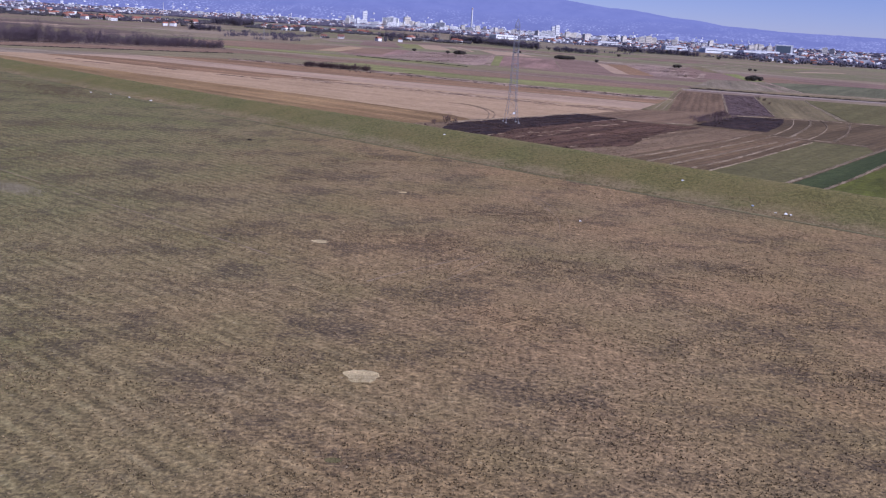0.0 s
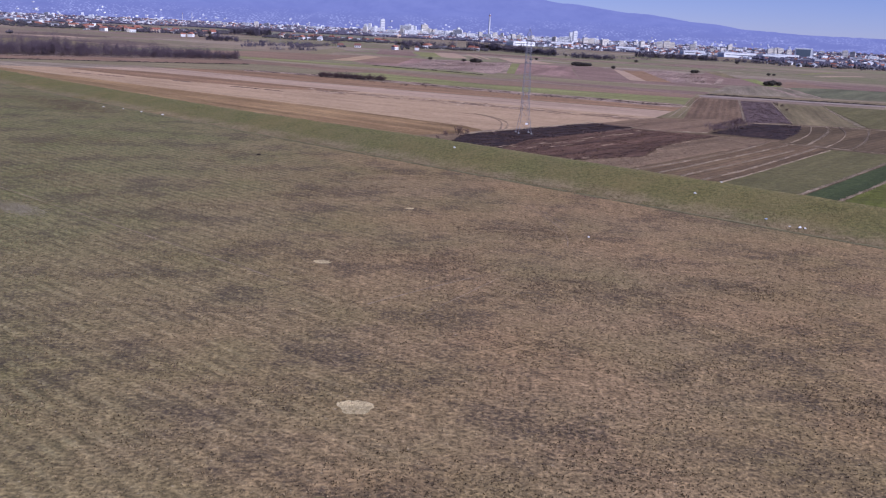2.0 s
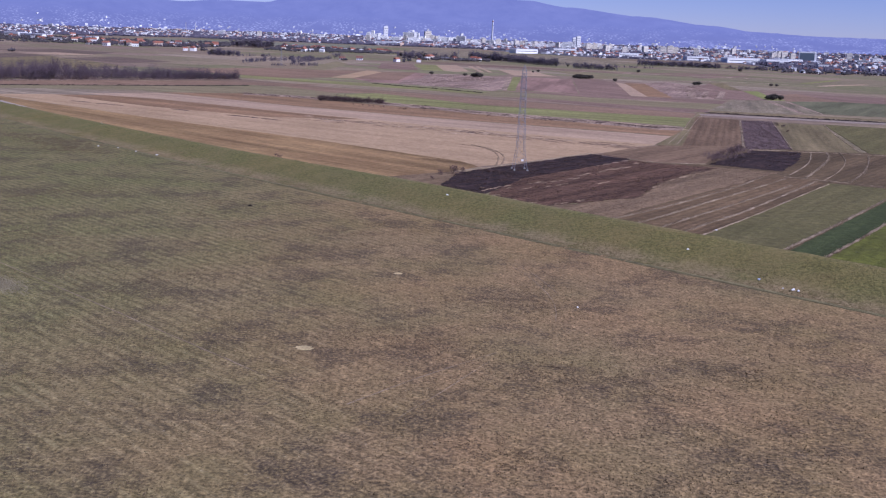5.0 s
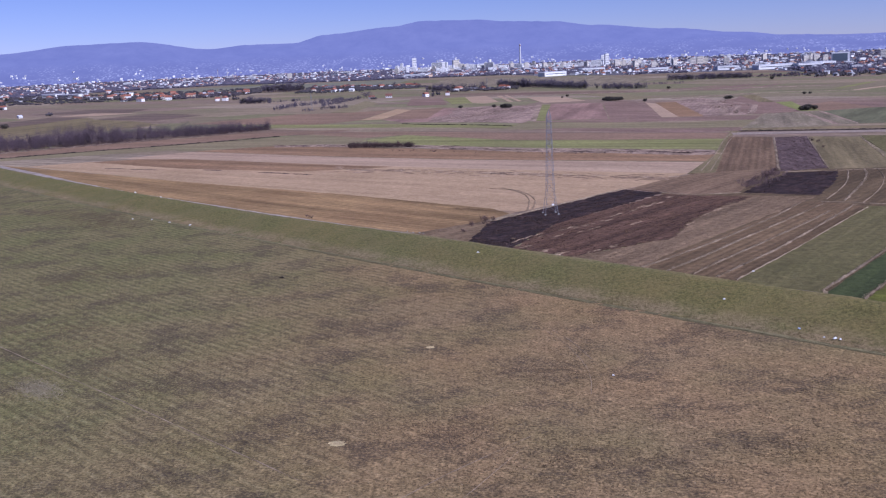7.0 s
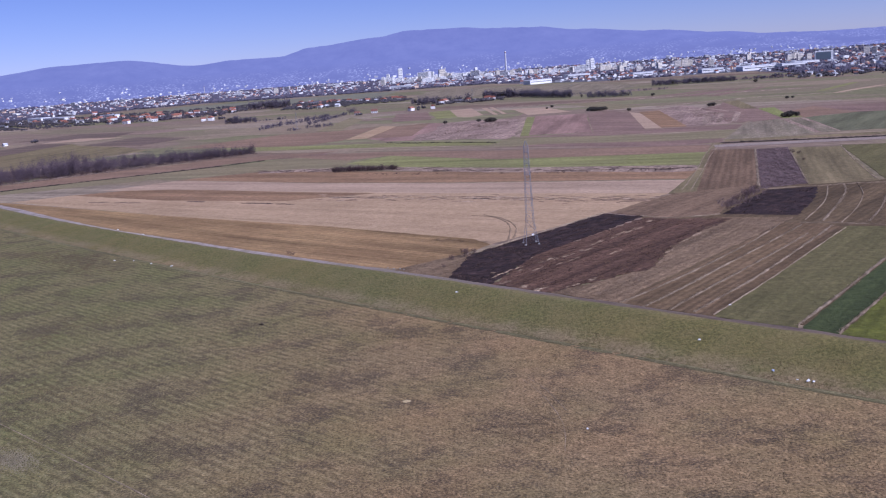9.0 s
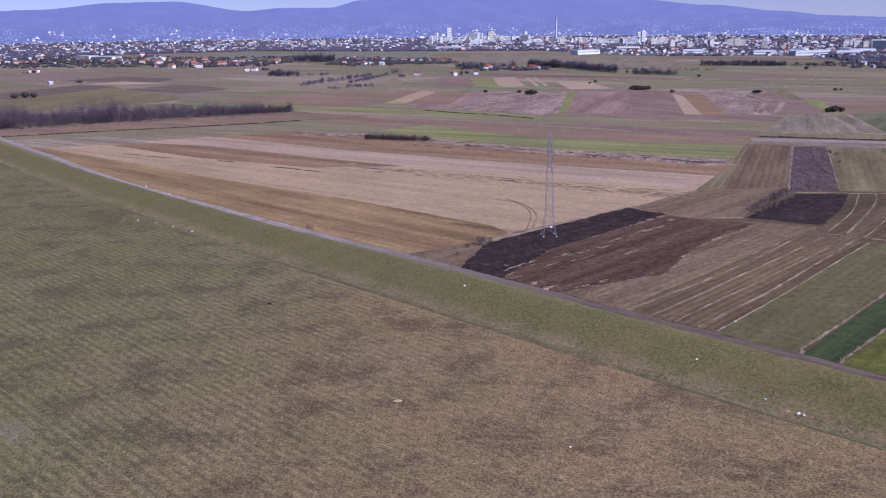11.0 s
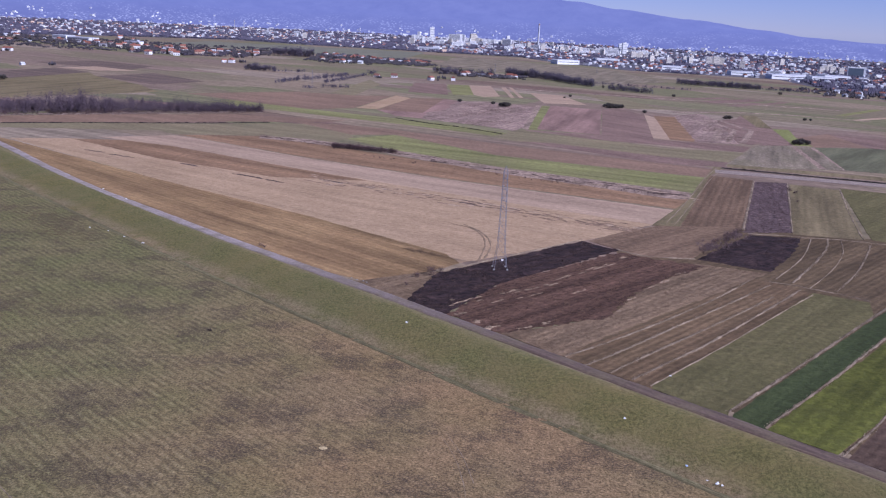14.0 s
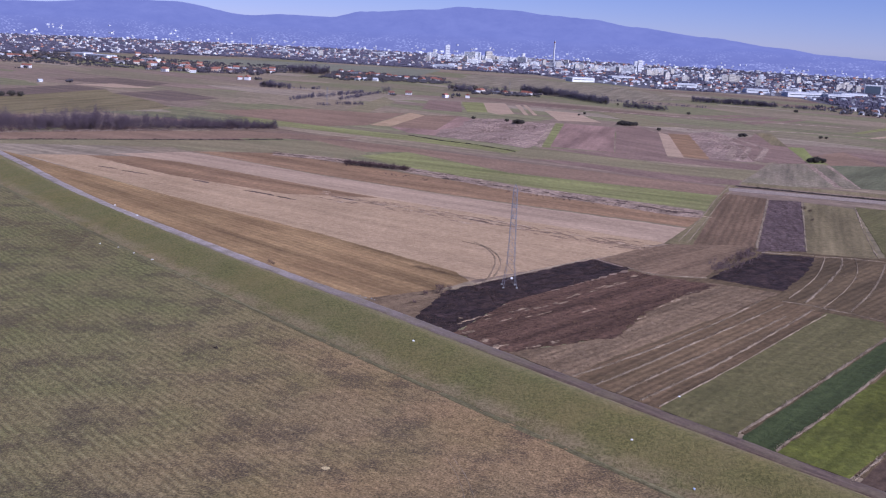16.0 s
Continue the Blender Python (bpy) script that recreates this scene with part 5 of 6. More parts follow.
for i in range(60):
    u = r.random()
    copy_thing(s2, pose(-140 + 285 * u, 764 - 168 * u - 26 * math.sin(math.pi * u) + r.uniform(-5, 4), 0.2, 0, 0, r.uniform(0, 360)) @ Matrix.Scale(r.uniform(0.18, 0.4), 4))
HEDGE = "hedgerow trees"
h1 = tree("tree", "bare tree in a far hedgerow", "tree", HEDGE, r, 13.0, 5.5, True, pose(60, 1745, 0.1), 420)
h2 = tree("tree", "dark tree in a far hedgerow", "tree", HEDGE, r, 11.0, 4.5, False, pose(80, 1725, 0.1), 300)
for (x0, y0), (x1, y1), k, lo, hi in (((55, 1755), (120, 1700), 16, 0.6, 1.15), ((115, 1690), (180, 1560), 14, 0.5, 0.95), ((345, 1760), (460, 1727), 14, 0.5, 0.85), ((196, 1522), (250, 1478), 8, 0.35, 0.6),
                                      ((-72, 1715), (-20, 1690), 12, 0.5, 1.05), ((-345, 1530), (-300, 1520), 8, 0.5, 0.9), ((-410, 2010), (-340, 2020), 12, 0.7, 1.5), ((-160, 1520), (-150, 1526), 3, 0.6, 0.9),
                                      ((-640, 1840), (-430, 1880), 16, 0.4, 0.9), ((-320, 2050), (-110, 1965), 18, 0.4, 0.9), ((-1000, 2060), (-700, 2040), 20, 0.5, 1.1)):
    for i in range(k):
        u = (i + r.uniform(-0.3, 0.3)) / max(1, k - 1)
        copy_thing(r.choice((h1, h1, h2)), pose(x0 + (x1 - x0) * u + r.uniform(-4, 4), y0 + (y1 - y0) * u + r.uniform(-6, 6), 0.1, 0, 0, r.uniform(0, 360)) @ Matrix.Scale(r.uniform(lo, hi), 4))


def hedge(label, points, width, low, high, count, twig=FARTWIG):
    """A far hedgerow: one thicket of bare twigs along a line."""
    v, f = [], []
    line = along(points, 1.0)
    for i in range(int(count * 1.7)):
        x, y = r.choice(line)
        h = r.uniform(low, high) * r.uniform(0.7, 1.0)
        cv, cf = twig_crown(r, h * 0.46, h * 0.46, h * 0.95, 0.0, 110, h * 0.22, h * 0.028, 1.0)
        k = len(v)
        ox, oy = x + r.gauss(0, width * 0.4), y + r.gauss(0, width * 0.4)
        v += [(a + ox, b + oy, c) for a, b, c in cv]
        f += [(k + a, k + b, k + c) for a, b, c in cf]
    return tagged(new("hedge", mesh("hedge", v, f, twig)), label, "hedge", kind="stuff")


hedge("bare brown hedge along a field edge", [(-248, 1290), (-238, 1346), (-210, 1423), (-191, 1511)], 5, 3, 7, 60)
hedge("bare brown hedge below the village", [(-195, 1337), (-178, 1426), (-167, 1535)], 5, 2.5, 6, 45)
hedge("dark low hedge in the fields", [(-184, 1260), (-155, 1281)], 4, 3, 5, 18)
hedge("dark low hedge near a pylon", [(-203, 1236), (-188, 1240)], 3, 2, 4, 9)
hedge("bare tree belt beside the farm", [(50, 1756), (84, 1727), (120, 1697)], 9, 7, 14, 50)
hedge("bare hedge running from the farm", [(115, 1695), (145, 1630), (178, 1560)], 7, 6, 13, 55)
hedge("dark far wood edge before the city", [(340, 1762), (400, 1745), (462, 1726)], 12, 6, 10, 95)
hedge("low dark hedge before the city", [(455, 1732), (500, 1718), (550, 1706)], 6, 3, 7, 45)
hedge("bare hedge across the far meadow", [(196, 1522), (250, 1478)], 6, 5, 9, 34)
hedge("thin hedge across the far meadow", [(190, 1640), (330, 1600)], 4, 2, 5, 40)
hedge("dark hedge beside the red roofed house", [(-350, 1532), (-300, 1518)], 5, 5, 10, 30)
hedge("low hedge beside the meadow", [(-300, 1520), (-262, 1536)], 4, 3, 5, 14)
hedge("bare brown hedge along the ditch", [(-82, 722), (-60, 715), (-38, 708)], 2.5, 2.2, 4.5, 40, TWIG)
hedge("reddish bare shrubs beside the burnt plot", [(126, 450), (133, 460), (140, 472), (147, 484), (153, 494)], 7, 0.9, 2.6, 60, PALETWIG)
hedge("dark trees round the farm", [(-75, 1716), (-45, 1690), (-15, 1690), (30, 1690)], 8, 6, 12, 36)
hedge("tall dark trees behind the village", [(-410, 2010), (-340, 2022)], 12, 9, 20, 30)
hedge("bare shrubs along the village edge", [(-640, 1825), (-520, 1830), (-430, 1880)], 8, 4, 8, 60)


# ---- houses of the villages ----
def house(wide, deep, high, roof_high, wall, roof, m, label):
    top = thing("house", label, "house", "village houses", m)
    part("wall", box_mesh("wall", wide, deep, high, wall), top)
    e = 0.5
    v = [(-wide / 2 - e, -deep / 2 - e, high - 0.15), (wide / 2 + e, -deep / 2 - e, high - 0.15), (wide / 2 + e, deep / 2 + e, high - 0.15), (-wide / 2 - e, deep / 2 + e, high - 0.15),
         (-wide / 2 - e, 0, high + roof_high), (wide / 2 + e, 0, high + roof_high)]
    part("roof", mesh("roof", v, [(0, 1, 5, 4), (2, 3, 4, 5), (0, 4, 3), (1, 2, 5), (3, 2, 1, 0)], roof), top)
    gv = [(sx * wide / 2, sy * deep / 2, high) for sx in (-1, 1) for sy in (-1, 1)] + [(-wide / 2, 0, high + roof_high * 0.95), (wide / 2, 0, high + roof_high * 0.95)]
    part("gable", mesh("gable", gv, [(0, 4, 1), (2, 3, 5)], wall), top)
    part("chimney", box_mesh("chimney", 0.7, 0.7, 1.6, ROOFS[1]), top, "brick chimney", pose(wide * 0.2, deep * 0.12, high + roof_high * 0.6))
    for i in range(3):
        part("window", box_mesh("window", 1.3, 0.12, 1.4, GLASS), top, "", pose(-wide / 3 + i * wide / 3, -deep / 2 - 0.02, 1.1))
    part("door", box_mesh("door", 0.1, 1.0, 2.1, ROOFS[1]), top, "brown front door", pose(wide / 2 + 0.02, 0, 0))
    return top


protos = []
for i, (w, d, h, rh, wall, roof, label) in enumerate((
        (11, 9, 5.5, 3.2, 0, 0, "white rendered house with a red tiled roof"), (10, 8, 3.4, 3.6, 0, 1, "low white house with a brown tiled roof"),
        (13, 9, 5.8, 3.0, 1, 0, "cream house with a red tiled roof"), (12, 9, 5.6, 3.4, 2, 0, "peach rendered house with a red tiled roof"),
        (9, 8, 3.2, 3.0, 0, 2, "white house with a pale metal roof"), (16, 9, 4.0, 2.6, 3, 3, "grey outbuilding with a dark roof"))):
    protos.append(house(w, d, h, rh, WALLS[wall], ROOFS[roof], pose(*((-593, 1803), (-587, 1871), (-528, 1905), (-528, 1888), (-713, 2083), (-755, 2002))[i], 0.0, 0, 0, 12 * i - 20), label))


VILLAGE_TREES = []


def row_of_houses(x0, y0, x1, y1, count, scatter, pick):
    for i in range(count):
        u = (i + r.uniform(-0.35, 0.35)) / max(1, count - 1)
        hx, hy = x0 + (x1 - x0) * u + r.uniform(-6, 6), y0 + (y1 - y0) * u + r.uniform(-scatter, scatter)
        for j in range(9 if count > 2 else 1):
            VILLAGE_TREES.append((hx + r.gauss(0, 16), hy + r.choice((-1, 1)) * r.uniform(9, 40), r.uniform(1.8, 4.4)))
        copy_thing(protos[r.choice(pick)], pose(hx, hy, 0.0, 0, 0, r.uniform(-40, 40) + r.choice((0, 90))) @ Matrix.Scale(r.uniform(0.65, 0.98), 4))


ALL = (0, 0, 0, 1, 1, 2, 3, 4, 4, 5)
row_of_houses(-325, 2120, -240, 2060, 12, 50, ALL)
row_of_houses(-265, 2064, -105, 1955, 16, 14, (0, 0, 1, 2, 4))
row_of_houses(-300, 1900, -220, 1860, 6, 20, ALL)
for x, y, kind, turn in ((-546, 1817, 0, 15), (-529, 1992, 4, 40), (-519, 2007, 0, 10), (-884, 2440, 0, 30), (-640, 1850, 1, 70), (-565, 1850, 2, 20), (-500, 1905, 1, 35), (-680, 1990, 0, 15), (-987, 2012, 0, 5), (-1020, 2040, 4, 20), (-960, 2030, 1, 60)):
    copy_thing(protos[kind], pose(x, y, 0.0, 0, 0, turn))
    for j in range(4):
        VILLAGE_TREES.append((x + r.gauss(0, 16), y + r.uniform(9, 40), r.uniform(1.8, 4.4)))
row_of_houses(-640, 1960, -430, 2010, 18, 70, ALL)
row_of_houses(-780, 2060, -600, 2050, 12, 60, ALL)
row_of_houses(-1250, 1990, -780, 2120, 30, 80, ALL)
row_of_houses(-1100, 2230, -800, 2300, 14, 60, ALL)
row_of_houses(-425, 1690, -400, 1684, 2, 4, (0, 0))
row_of_houses(-60, 1520, -32, 1540, 2, 3, (0, 4))
row_of_houses(-28, 1672, 62, 1668, 7, 10, (0, 3, 2, 5))
row_of_houses(-142, 1518, -124, 1530, 2, 2, (1,))
row_of_houses(-624, 1371, -612, 1371, 1, 1, (4,))
row_of_houses(-800, 1689, -790, 1690, 2, 4, (4, 0))
row_of_houses(560, 1700, 760, 1690, 18, 60, (0, 1, 4, 4, 5))


# ---- larger buildings ----
def hall(wide, deep, high, m, label, group="white halls"):
    top = thing("hall", label, "hall", group, m)
    part("wall", box_mesh("wall", wide, deep, high, WALLS[0]), top)
    part("roof", box_mesh("roof", wide + 0.8, deep + 0.8, 0.9, ROOFS[2], 0.96), top, "pale flat roof", pose(0, 0, high - 0.1))
    part("window_band", box_mesh("window_band", wide * 0.9, 0.15, 1.4, GLASS), top, "dark window band", pose(0, -deep / 2 - 0.02, high * 0.5))
    return top


for x, y, w, d, h, t in ((-872, 2190, 62, 30, 8, -22), (-930, 2225, 40, 28, 9, -22), (-745, 2150, 34, 22, 7, -15), (184, 2330, 58, 30, 9, 28), (635, 2165, 80, 30, 9, 12), (556, 2240, 50, 24, 8, 10),
                         (700, 2150, 50, 26, 9, 10), (420, 2330, 46, 26, 8, 10), (-150, 2700, 60, 30, 9, -10), (760, 2250, 60, 30, 9, 12), (300, 2560, 60, 30, 9, 15)):
    hall(w, d, h, pose(x, y, 0, 0, 0, t), "long white hall with a pale roof")


def block(wide, deep, storeys, wall, m, label):
    top = thing("apartment_block", label, "apartment block", "apartment blocks", m)
    high = storeys * 3.0 + 1.0
    part("wall", box_mesh("wall", wide, deep, high, wall), top)
    part("roof", box_mesh("roof", wide * 0.4, deep * 0.6, 2.4, WALLS[3]), top, "grey lift house", pose(wide * 0.15, 0, high - 0.05))
    band = box_mesh("window_band", wide * 0.9, 0.14, 1.1, GLASS)
    for k in range(0, storeys, max(1, storeys // 5)):
        part("window_band", band, top, "", pose(0, -deep / 2 - 0.02, k * 3.0 + 1.6))
    return top


blocks = [block(16, 14, 15, WALLS[0], pose(-222, 3860, 0, 0, 0, 10), "tall white apartment tower in the city"), block(60, 13, 9, WALLS[0], pose(-120, 3700, 0, 0, 0, -8), "long white apartment slab in the city"),
          block(22, 13, 11, WALLS[1], pose(-60, 3640, 0, 0, 0, 20), "cream apartment block in the city"), block(45, 13, 5, WALLS[0], pose(-10, 3600, 0, 0, 0, 5), "low white apartment block in the city"),
          block(30, 14, 7, WALLS[3], pose(60, 3560, 0, 0, 0, -15), "grey apartment block in the city")]


def polar(a, d):
    return d * math.sin(radians(a)), d * math.cos(radians(a))


# groups of blocks: azimuth from and to, distance from and to, count, which kinds
for a0, a1, d0, d1, k, pick in ((-4.5, 3.5, 3100, 3900, 62, (1, 1, 2, 2, 3, 3, 3, 0)), (3.5, 9, 2900, 3700, 34, (2, 2, 3, 3, 3, 1)), (9, 14, 2600, 3300, 22, (2, 2, 3, 3, 4)), (14, 24, 2350, 3100, 22, (3, 3, 3, 2)),
                                 (-12, -3.5, 3300, 4000, 14, (3, 3, 4)), (-26, -12, 3300, 4000, 12, (3, 3, 4))):
    for i in range(k):
        x, y = polar(r.uniform(a0, a1), r.uniform(d0, d1))
        copy_thing(blocks[r.choice(pick)], pose(x, y, 0, 0, 0, r.uniform(-30, 30)) @ Matrix.Scale(r.uniform(0.36, 0.64), 4))
for x, y, kind, s in ((585, 2720, 2, 0.62), (605, 2725, 2, 0.7), (622, 2735, 2, 0.6), (697, 2790, 0, 0.55), (432, 3290, 0, 0.8), (424, 3330, 0, 0.7), (810, 2500, 2, 0.55), (832, 2490, 2, 0.6), (850, 2480, 2, 0.55), (-560, 3100, 2, 0.6)):
    copy_thing(blocks[kind], pose(x, y, 0, 0, 0, r.uniform(-10, 10)) @ Matrix.Scale(s, 4))
dark = thing("office_block", "broad dark glass office block with white ends", "office block", "", pose(872, 2440, 0, 0, 0, -14))
part("wall", box_mesh("wall", 40, 16, 24, WALLS[0]), dark)
part("glass_front", box_mesh("glass_front", 33, 0.6, 21, BLUEGLASS), dark, "dark glass front", pose(-1.5, -8.1, 0.5))
chim = thing("chimney_stack", "very tall pale chimney stack in the city", "chimney", "", pose(174, 3720, 0))
v, f = [], []
bar_data(v, f, (0, 0, 0), (0, 0, 82), 3.6, 2.3, 12)
part("shaft", mesh("shaft", v, f, WALLS[3]), chim)
v, f = [], []
bar_data(v, f, (0, 0, 75), (0, 0, 78.5), 2.65, 2.65, 12)
part("band", mesh("band", v, f, ROOFS[0]), chim, "red warning band")
for a, d in ((-14.2, 4050), (-13.7, 4060)):
    c2 = copy_thing(chim, pose(*polar(a, d), 0) @ Matrix.Scale(0.42, 4))

# the city's smaller houses: front of the city by azimuth
FRONT = [(-34, 2300), (-26.7, 2480), (-23, 2700), (-14, 2850), (-10.4, 2714), (-4, 2640), (2, 2600), (3.7, 2400), (8.4, 2190), (15.8, 2230), (17.3, 2080), (18.8, 1890), (26, 1790)]


def front(a):
    for (a0, d0), (a1, d1) in zip(FRONT, FRONT[1:]):
        if a0 <= a <= a1:
            return d0 + (d1 - d0) * (a - a0) / (a1 - a0)
    return 2400


def joined_houses(name, label, spots, walls, roofs):
    """Many far houses in one mesh: each a body and a gabled or flat roof."""
    v, f, slot = [], [], []
    for x, y, z, turn, w, d, h, rh, wi, ri in spots:
        c, q = math.cos(turn), math.sin(turn)
        k = len(v)
        local = [(-w, -d, 0), (w, -d, 0), (w, d, 0), (-w, d, 0), (-w, -d, h), (w, -d, h), (w, d, h), (-w, d, h), (-w, 0, h + rh), (w, 0, h + rh)]
        v += [(x + c * a - q * b, y + q * a + c * b, z + e) for a, b, e in local]
        f += [tuple(k + i for i in t) for t in ((0, 1, 5, 4), (2, 3, 7, 6), (1, 2, 6, 9, 5), (3, 0, 4, 8, 7), (4, 5, 9, 8), (6, 7, 8, 9))]
        slot += [wi] * 4 + [len(walls) + ri] * 2
    ob = new(name, mesh(name, v, f, walls[0]))
    for m in (*walls[1:], *roofs):
        ob.data.materials.append(m)
    ob.data.polygons.foreach_set("material_index", slot)
    return tagged(ob, label, "houses", kind="stuff")


for i in range(110):
    a = r.uniform(3.6, 23)
    x, y = polar(a, front(a) + r.uniform(5, 170))
    copy_thing(protos[r.choice((0, 1, 4, 4, 4, 5, 5))], pose(x, y, 0, 0, 0, r.uniform(0, 180)) @ Matrix.Scale(r.uniform(0.5, 0.8), 4))
spots = []
for i in range(2700):
    a = r.uniform(-31, 25)
    d0 = front(a) + (150 if a > 3.6 else 15)
    d = 1 / (1 / d0 - (1 / d0 - 1 / 4300.0) * r.random() ** 0.85)
    if a < -3.5 and r.random() < (0.42 if d < 3300 else 0.25):
        continue
    big = r.random() < (0.07 if d < 2900 else 0.16)
    w = r.uniform(6, 12) if big else r.uniform(2.8, 4.8)
    w *= 0.78 if a < -3.5 else 1.0
    spots.append((*polar(a, d), 0.0, r.uniform(-0.6, 0.6) + (0 if r.random() < 0.6 else 1.57), w, r.uniform(5, 8) if big else r.uniform(4, 5.5), r.uniform(4, 8.5) if big else r.uniform(2.8, 5),
                  0.6 if big else r.uniform(2, 3.4), r.choice((0, 0, 0, 1, 2, 3, 3)), r.choice((2, 2, 3, 3)) if big else r.choice((0, 0, 1, 2, 2, 3))))
joined_houses("city_houses", "far city of white houses and red roofs", spots, WALLS, ROOFS)
# mauve tint over the streets and gardens is distance haze, coloured in
CITYSOIL = field_mat("hazed_city_gardens", (0.092, 0.082, 0.100), (0.150, 0.132, 0.150), (0.105, 0.100, 0.110), 20.0, 12.0, 0.3, 0.6, 0.05, 120.0)
field("city_ground", "streets and bare gardens of the city, tinted mauve by haze", CITYSOIL, *[polar(a, front(a) - 8) for a in range(-34, 27, 2)], *[polar(a, 4600) for a in range(26, -35, -2)], wild=0.0, step=400.0, category="city ground")
field("blue_grey_plot", "pale blue grey plot under plastic sheets", varied_mat("plastic_sheet", (0.26, 0.28, 0.33), (0.36, 0.38, 0.43), 0.5, size=20.0), (-1731, 3400), (-1378, 3036), (-1300, 2760), (-1416, 2795), wild=2.0, step=20.0)



# ---- the hills ----
RIDGE = [(-60, 60), (-40, 110), (-31, 120), (-25.3, 136), (-21.4, 164), (-18.4, 168), (-14.5, 124), (-12.5, 136), (-10, 135), (-8.2, 168), (-4.4, 192), (-2.8, 212), (0.2, 208), (2, 194),
         (4.6, 184), (6.6, 160), (10.9, 128), (14.5, 98), (17, 76), (20, 66), (30, 62), (60, 60)]


def hill_height(a):
    for (a0, h0), (a1, h1) in zip(RIDGE, RIDGE[1:]):
        if a0 <= a <= a1:
            u = (a - a0) / (a1 - a0)
            u = u * u * (3 - 2 * u)
            return h0 + (h1 - h0) * u
    return 60.0


def slope_height(a, u):
    """Height of the hills' face at an azimuth and a share of the way up."""
    n = noise.noise((a * 0.35, u * 3.0, 0.0)) + 0.5 * noise.noise((a * 1.1, u * 6.0, 4.0))
    return max(0.0, hill_height(a) * (u ** 1.5) * (1 + 0.35 * n * u * (1 - u) * 2) + (2.5 * noise.noise((a * 2.3, 7.0, 0.0)) if u > 0.95 else 0))


verts, faces = [], []
NA, NU = 360, 14
for i in range(NA + 1):
    a = -60 + 120 * i / NA
    for j in range(NU + 1):
        u = j / NU
        verts.append((*polar(a, 4250 + 580 * u + 50 * noise.noise((a * 0.6, u * 2, 1.0)) * u * (1 - u) * 4), slope_height(a, u) - (1.0 if j == 0 else 0.0)))
    if i:
        k = i * (NU + 1)
        faces += [(k - NU - 1 + j, k + j, k + j + 1, k - NU + j) for j in range(NU)]
# far haze put into the hills as a blue glow over a black base
HILL, hn, hl, hb = nodes_of("hill_forest_haze_glow", 1.0)
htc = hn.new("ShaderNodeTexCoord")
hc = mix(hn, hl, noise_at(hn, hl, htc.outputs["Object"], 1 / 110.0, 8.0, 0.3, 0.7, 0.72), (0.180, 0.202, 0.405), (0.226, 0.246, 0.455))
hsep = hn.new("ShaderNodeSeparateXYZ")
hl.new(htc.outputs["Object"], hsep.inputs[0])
foot = hn.new("ShaderNodeMapRange")   # villages climb the hills' foot only; the haze tone is duller there too
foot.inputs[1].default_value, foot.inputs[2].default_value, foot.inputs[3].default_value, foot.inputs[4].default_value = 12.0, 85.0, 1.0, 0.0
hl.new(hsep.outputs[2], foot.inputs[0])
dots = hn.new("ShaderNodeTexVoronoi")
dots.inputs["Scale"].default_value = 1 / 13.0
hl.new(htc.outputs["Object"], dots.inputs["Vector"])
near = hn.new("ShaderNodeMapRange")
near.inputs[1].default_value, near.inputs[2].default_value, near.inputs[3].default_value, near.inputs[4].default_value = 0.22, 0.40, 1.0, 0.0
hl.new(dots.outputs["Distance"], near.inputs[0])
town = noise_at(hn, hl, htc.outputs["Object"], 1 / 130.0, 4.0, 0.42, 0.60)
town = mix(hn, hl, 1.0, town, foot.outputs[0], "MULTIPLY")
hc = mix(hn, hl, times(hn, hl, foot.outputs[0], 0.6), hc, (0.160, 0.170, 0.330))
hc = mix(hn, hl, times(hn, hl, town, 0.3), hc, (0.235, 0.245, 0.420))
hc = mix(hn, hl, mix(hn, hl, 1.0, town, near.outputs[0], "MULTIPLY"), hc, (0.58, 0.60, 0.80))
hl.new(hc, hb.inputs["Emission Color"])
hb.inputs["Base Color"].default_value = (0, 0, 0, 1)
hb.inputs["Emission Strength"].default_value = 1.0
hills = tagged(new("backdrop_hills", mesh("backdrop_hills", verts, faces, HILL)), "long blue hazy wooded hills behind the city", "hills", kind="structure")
for poly in hills.data.polygons:
    poly.use_smooth = True
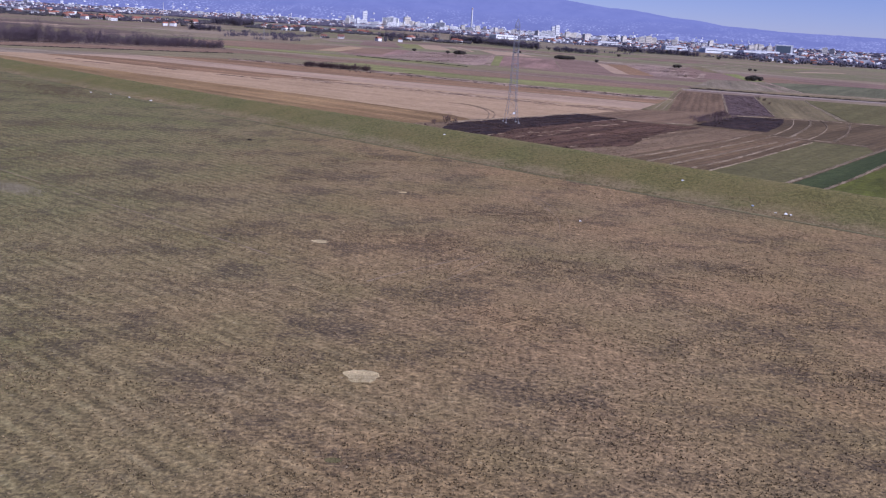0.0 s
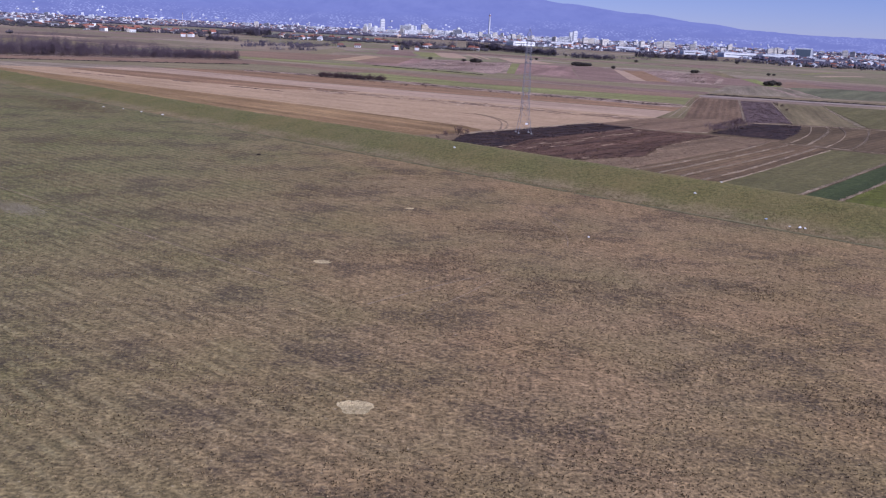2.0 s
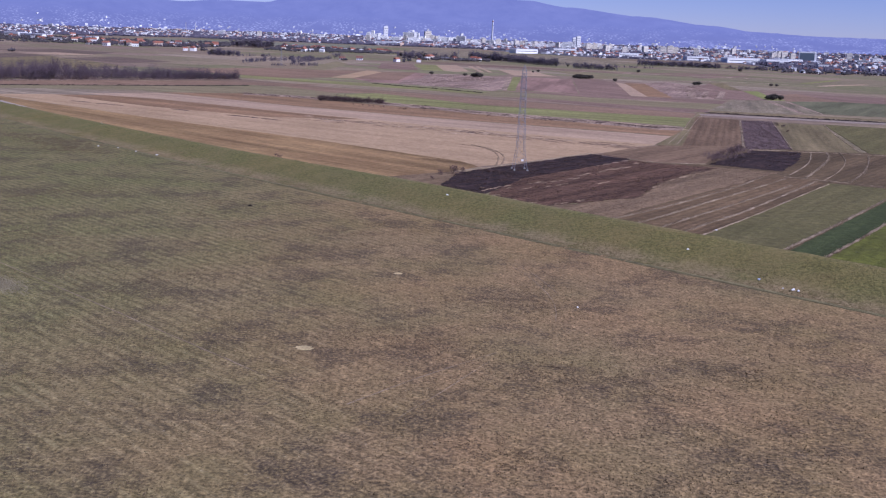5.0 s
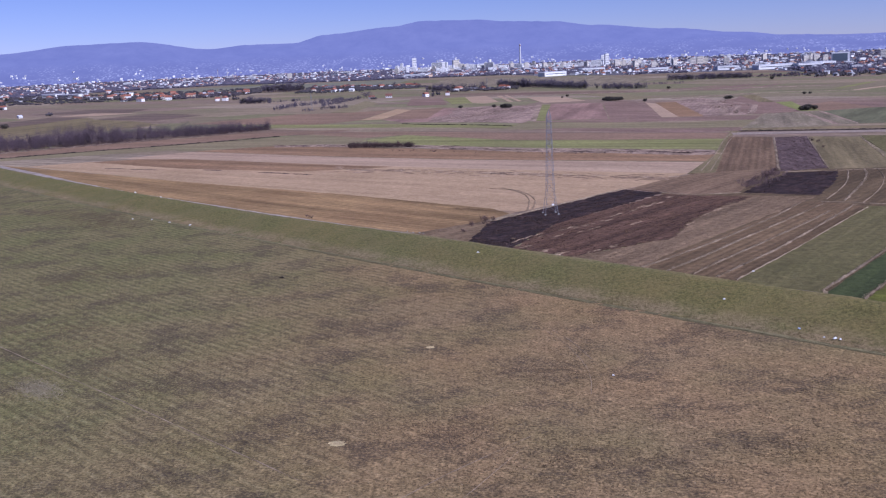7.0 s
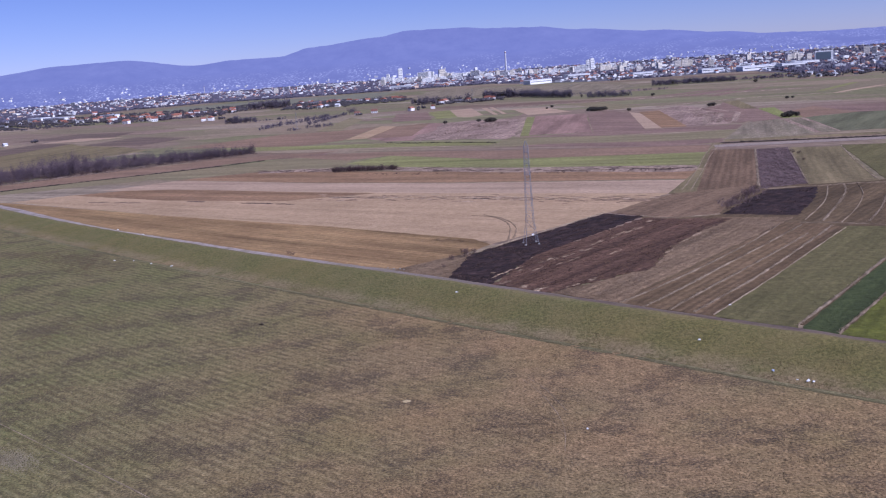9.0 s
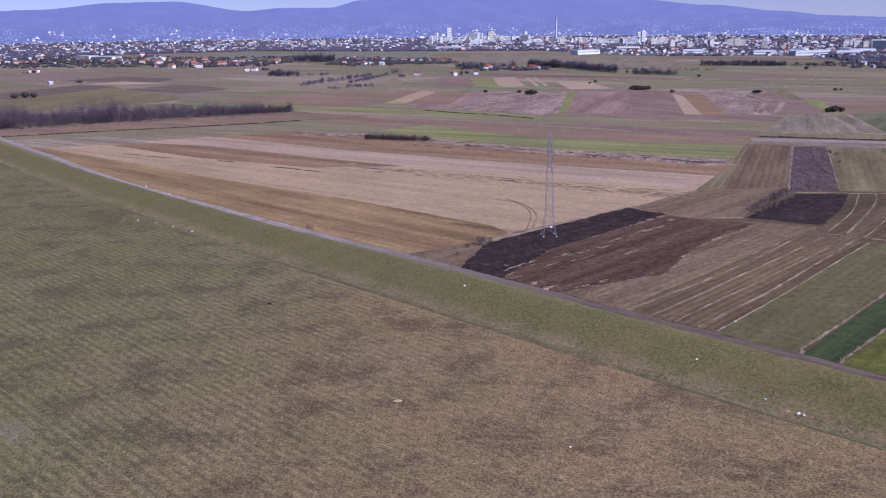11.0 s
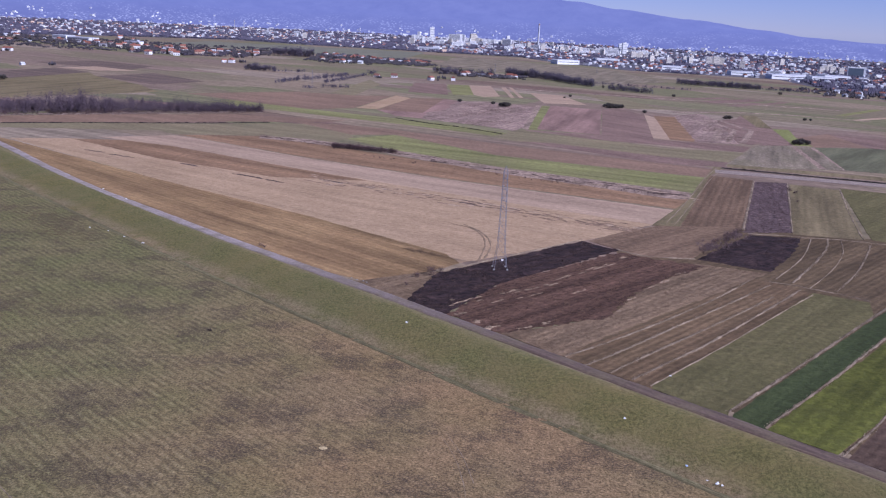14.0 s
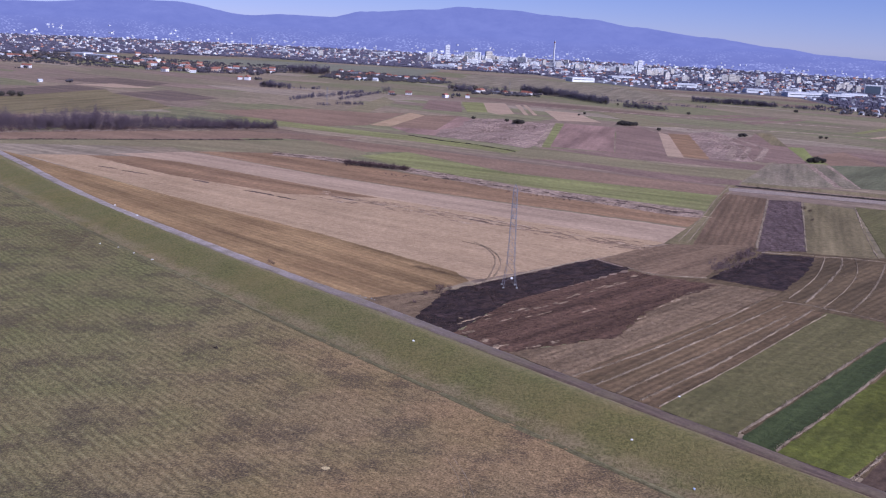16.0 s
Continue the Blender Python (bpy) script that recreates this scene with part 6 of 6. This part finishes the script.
# suburbs that climb the hills' foot
spots = []
while len(spots) < 380:
    a = r.uniform(-31, 22)
    high = float(np.interp(a, (-31, -14, -9, 4, 10, 22), (0.56, 0.50, 0.40, 0.38, 0.34, 0.40)))
    u = high * r.random() ** 1.4
    d = 4250 + 580 * u + 50 * noise.noise((a * 0.6, u * 2, 1.0)) * u * (1 - u) * 4
    if noise.noise((a * 0.55, u * 5.0, 2.0)) + 0.5 * noise.noise((a * 2.1, u * 14.0, 5.0)) < 0.05 + 0.7 * u / high - 0.35:
        continue
    big = r.random() < 0.14
    spots.append((*polar(a, d), slope_height(a, u) - 1.0, r.uniform(-0.6, 0.6), r.uniform(4, 9) if big else r.uniform(2.0, 3.6), r.uniform(3, 5), (r.uniform(4, 8) if big else r.uniform(2.2, 4)) + 1.0, 0.6 if big else 1.6,
                  r.choice((0, 0, 3)), 2))
joined_houses("hillside_houses", "small white houses scattered up the hills' foot", spots, WALLS, ROOFS)
# dark trees between the houses
v, f = [], []
for i in range(22000):
    if i == 3000:
        villages, v, f = (v, f), [], []
    if i < len(VILLAGE_TREES):
        x, y, s = VILLAGE_TREES[i]
    elif i < 3000:
        x, y = (r.uniform(-330, -100), r.uniform(1880, 2110)) if i % 3 == 0 else (r.uniform(-1250, -430), r.uniform(1840, 2300))
        s = r.uniform(1.6, 3.8)
    else:
        a = r.uniform(-33, 27)
        d0 = front(a) - 20
        x, y = polar(a, 1 / (1 / d0 - (1 / d0 - 1 / 4400.0) * r.random() ** 0.8))
        s = r.uniform(2.6, 5.6)
        if a > -3.5 and noise.noise((x * 0.004, y * 0.0016, 3.0)) < -0.12:
            continue
    for j in range(5):
        cx, cy, cz = x + r.gauss(0, s * 0.7), y + r.gauss(0, s * 0.7), s * r.uniform(0.5, 0.7)
        k = len(v)
        for lx, ly, lz in ((0, 0, 1), (1, 0, 0), (-0.4, 0.8, 0.1), (-0.5, -0.8, -0.1), (0.2, 0.1, -1)):
            q = s * r.uniform(0.45, 0.9)
            v.append((cx + lx * q, cy + ly * q, max(0, cz + lz * q * 0.9)))
        f += [(k, k + 1, k + 2), (k, k + 2, k + 3), (k, k + 3, k + 1), (k + 4, k + 2, k + 1), (k + 4, k + 3, k + 2), (k + 4, k + 1, k + 3)]
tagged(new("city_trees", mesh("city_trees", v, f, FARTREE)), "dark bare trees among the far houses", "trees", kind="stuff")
tagged(new("village_trees", mesh("village_trees", *villages, varied_mat("village_tree_crowns", (0.030, 0.028, 0.034), (0.085, 0.072, 0.076)))), "dark bare trees round the village houses", "trees", kind="stuff")
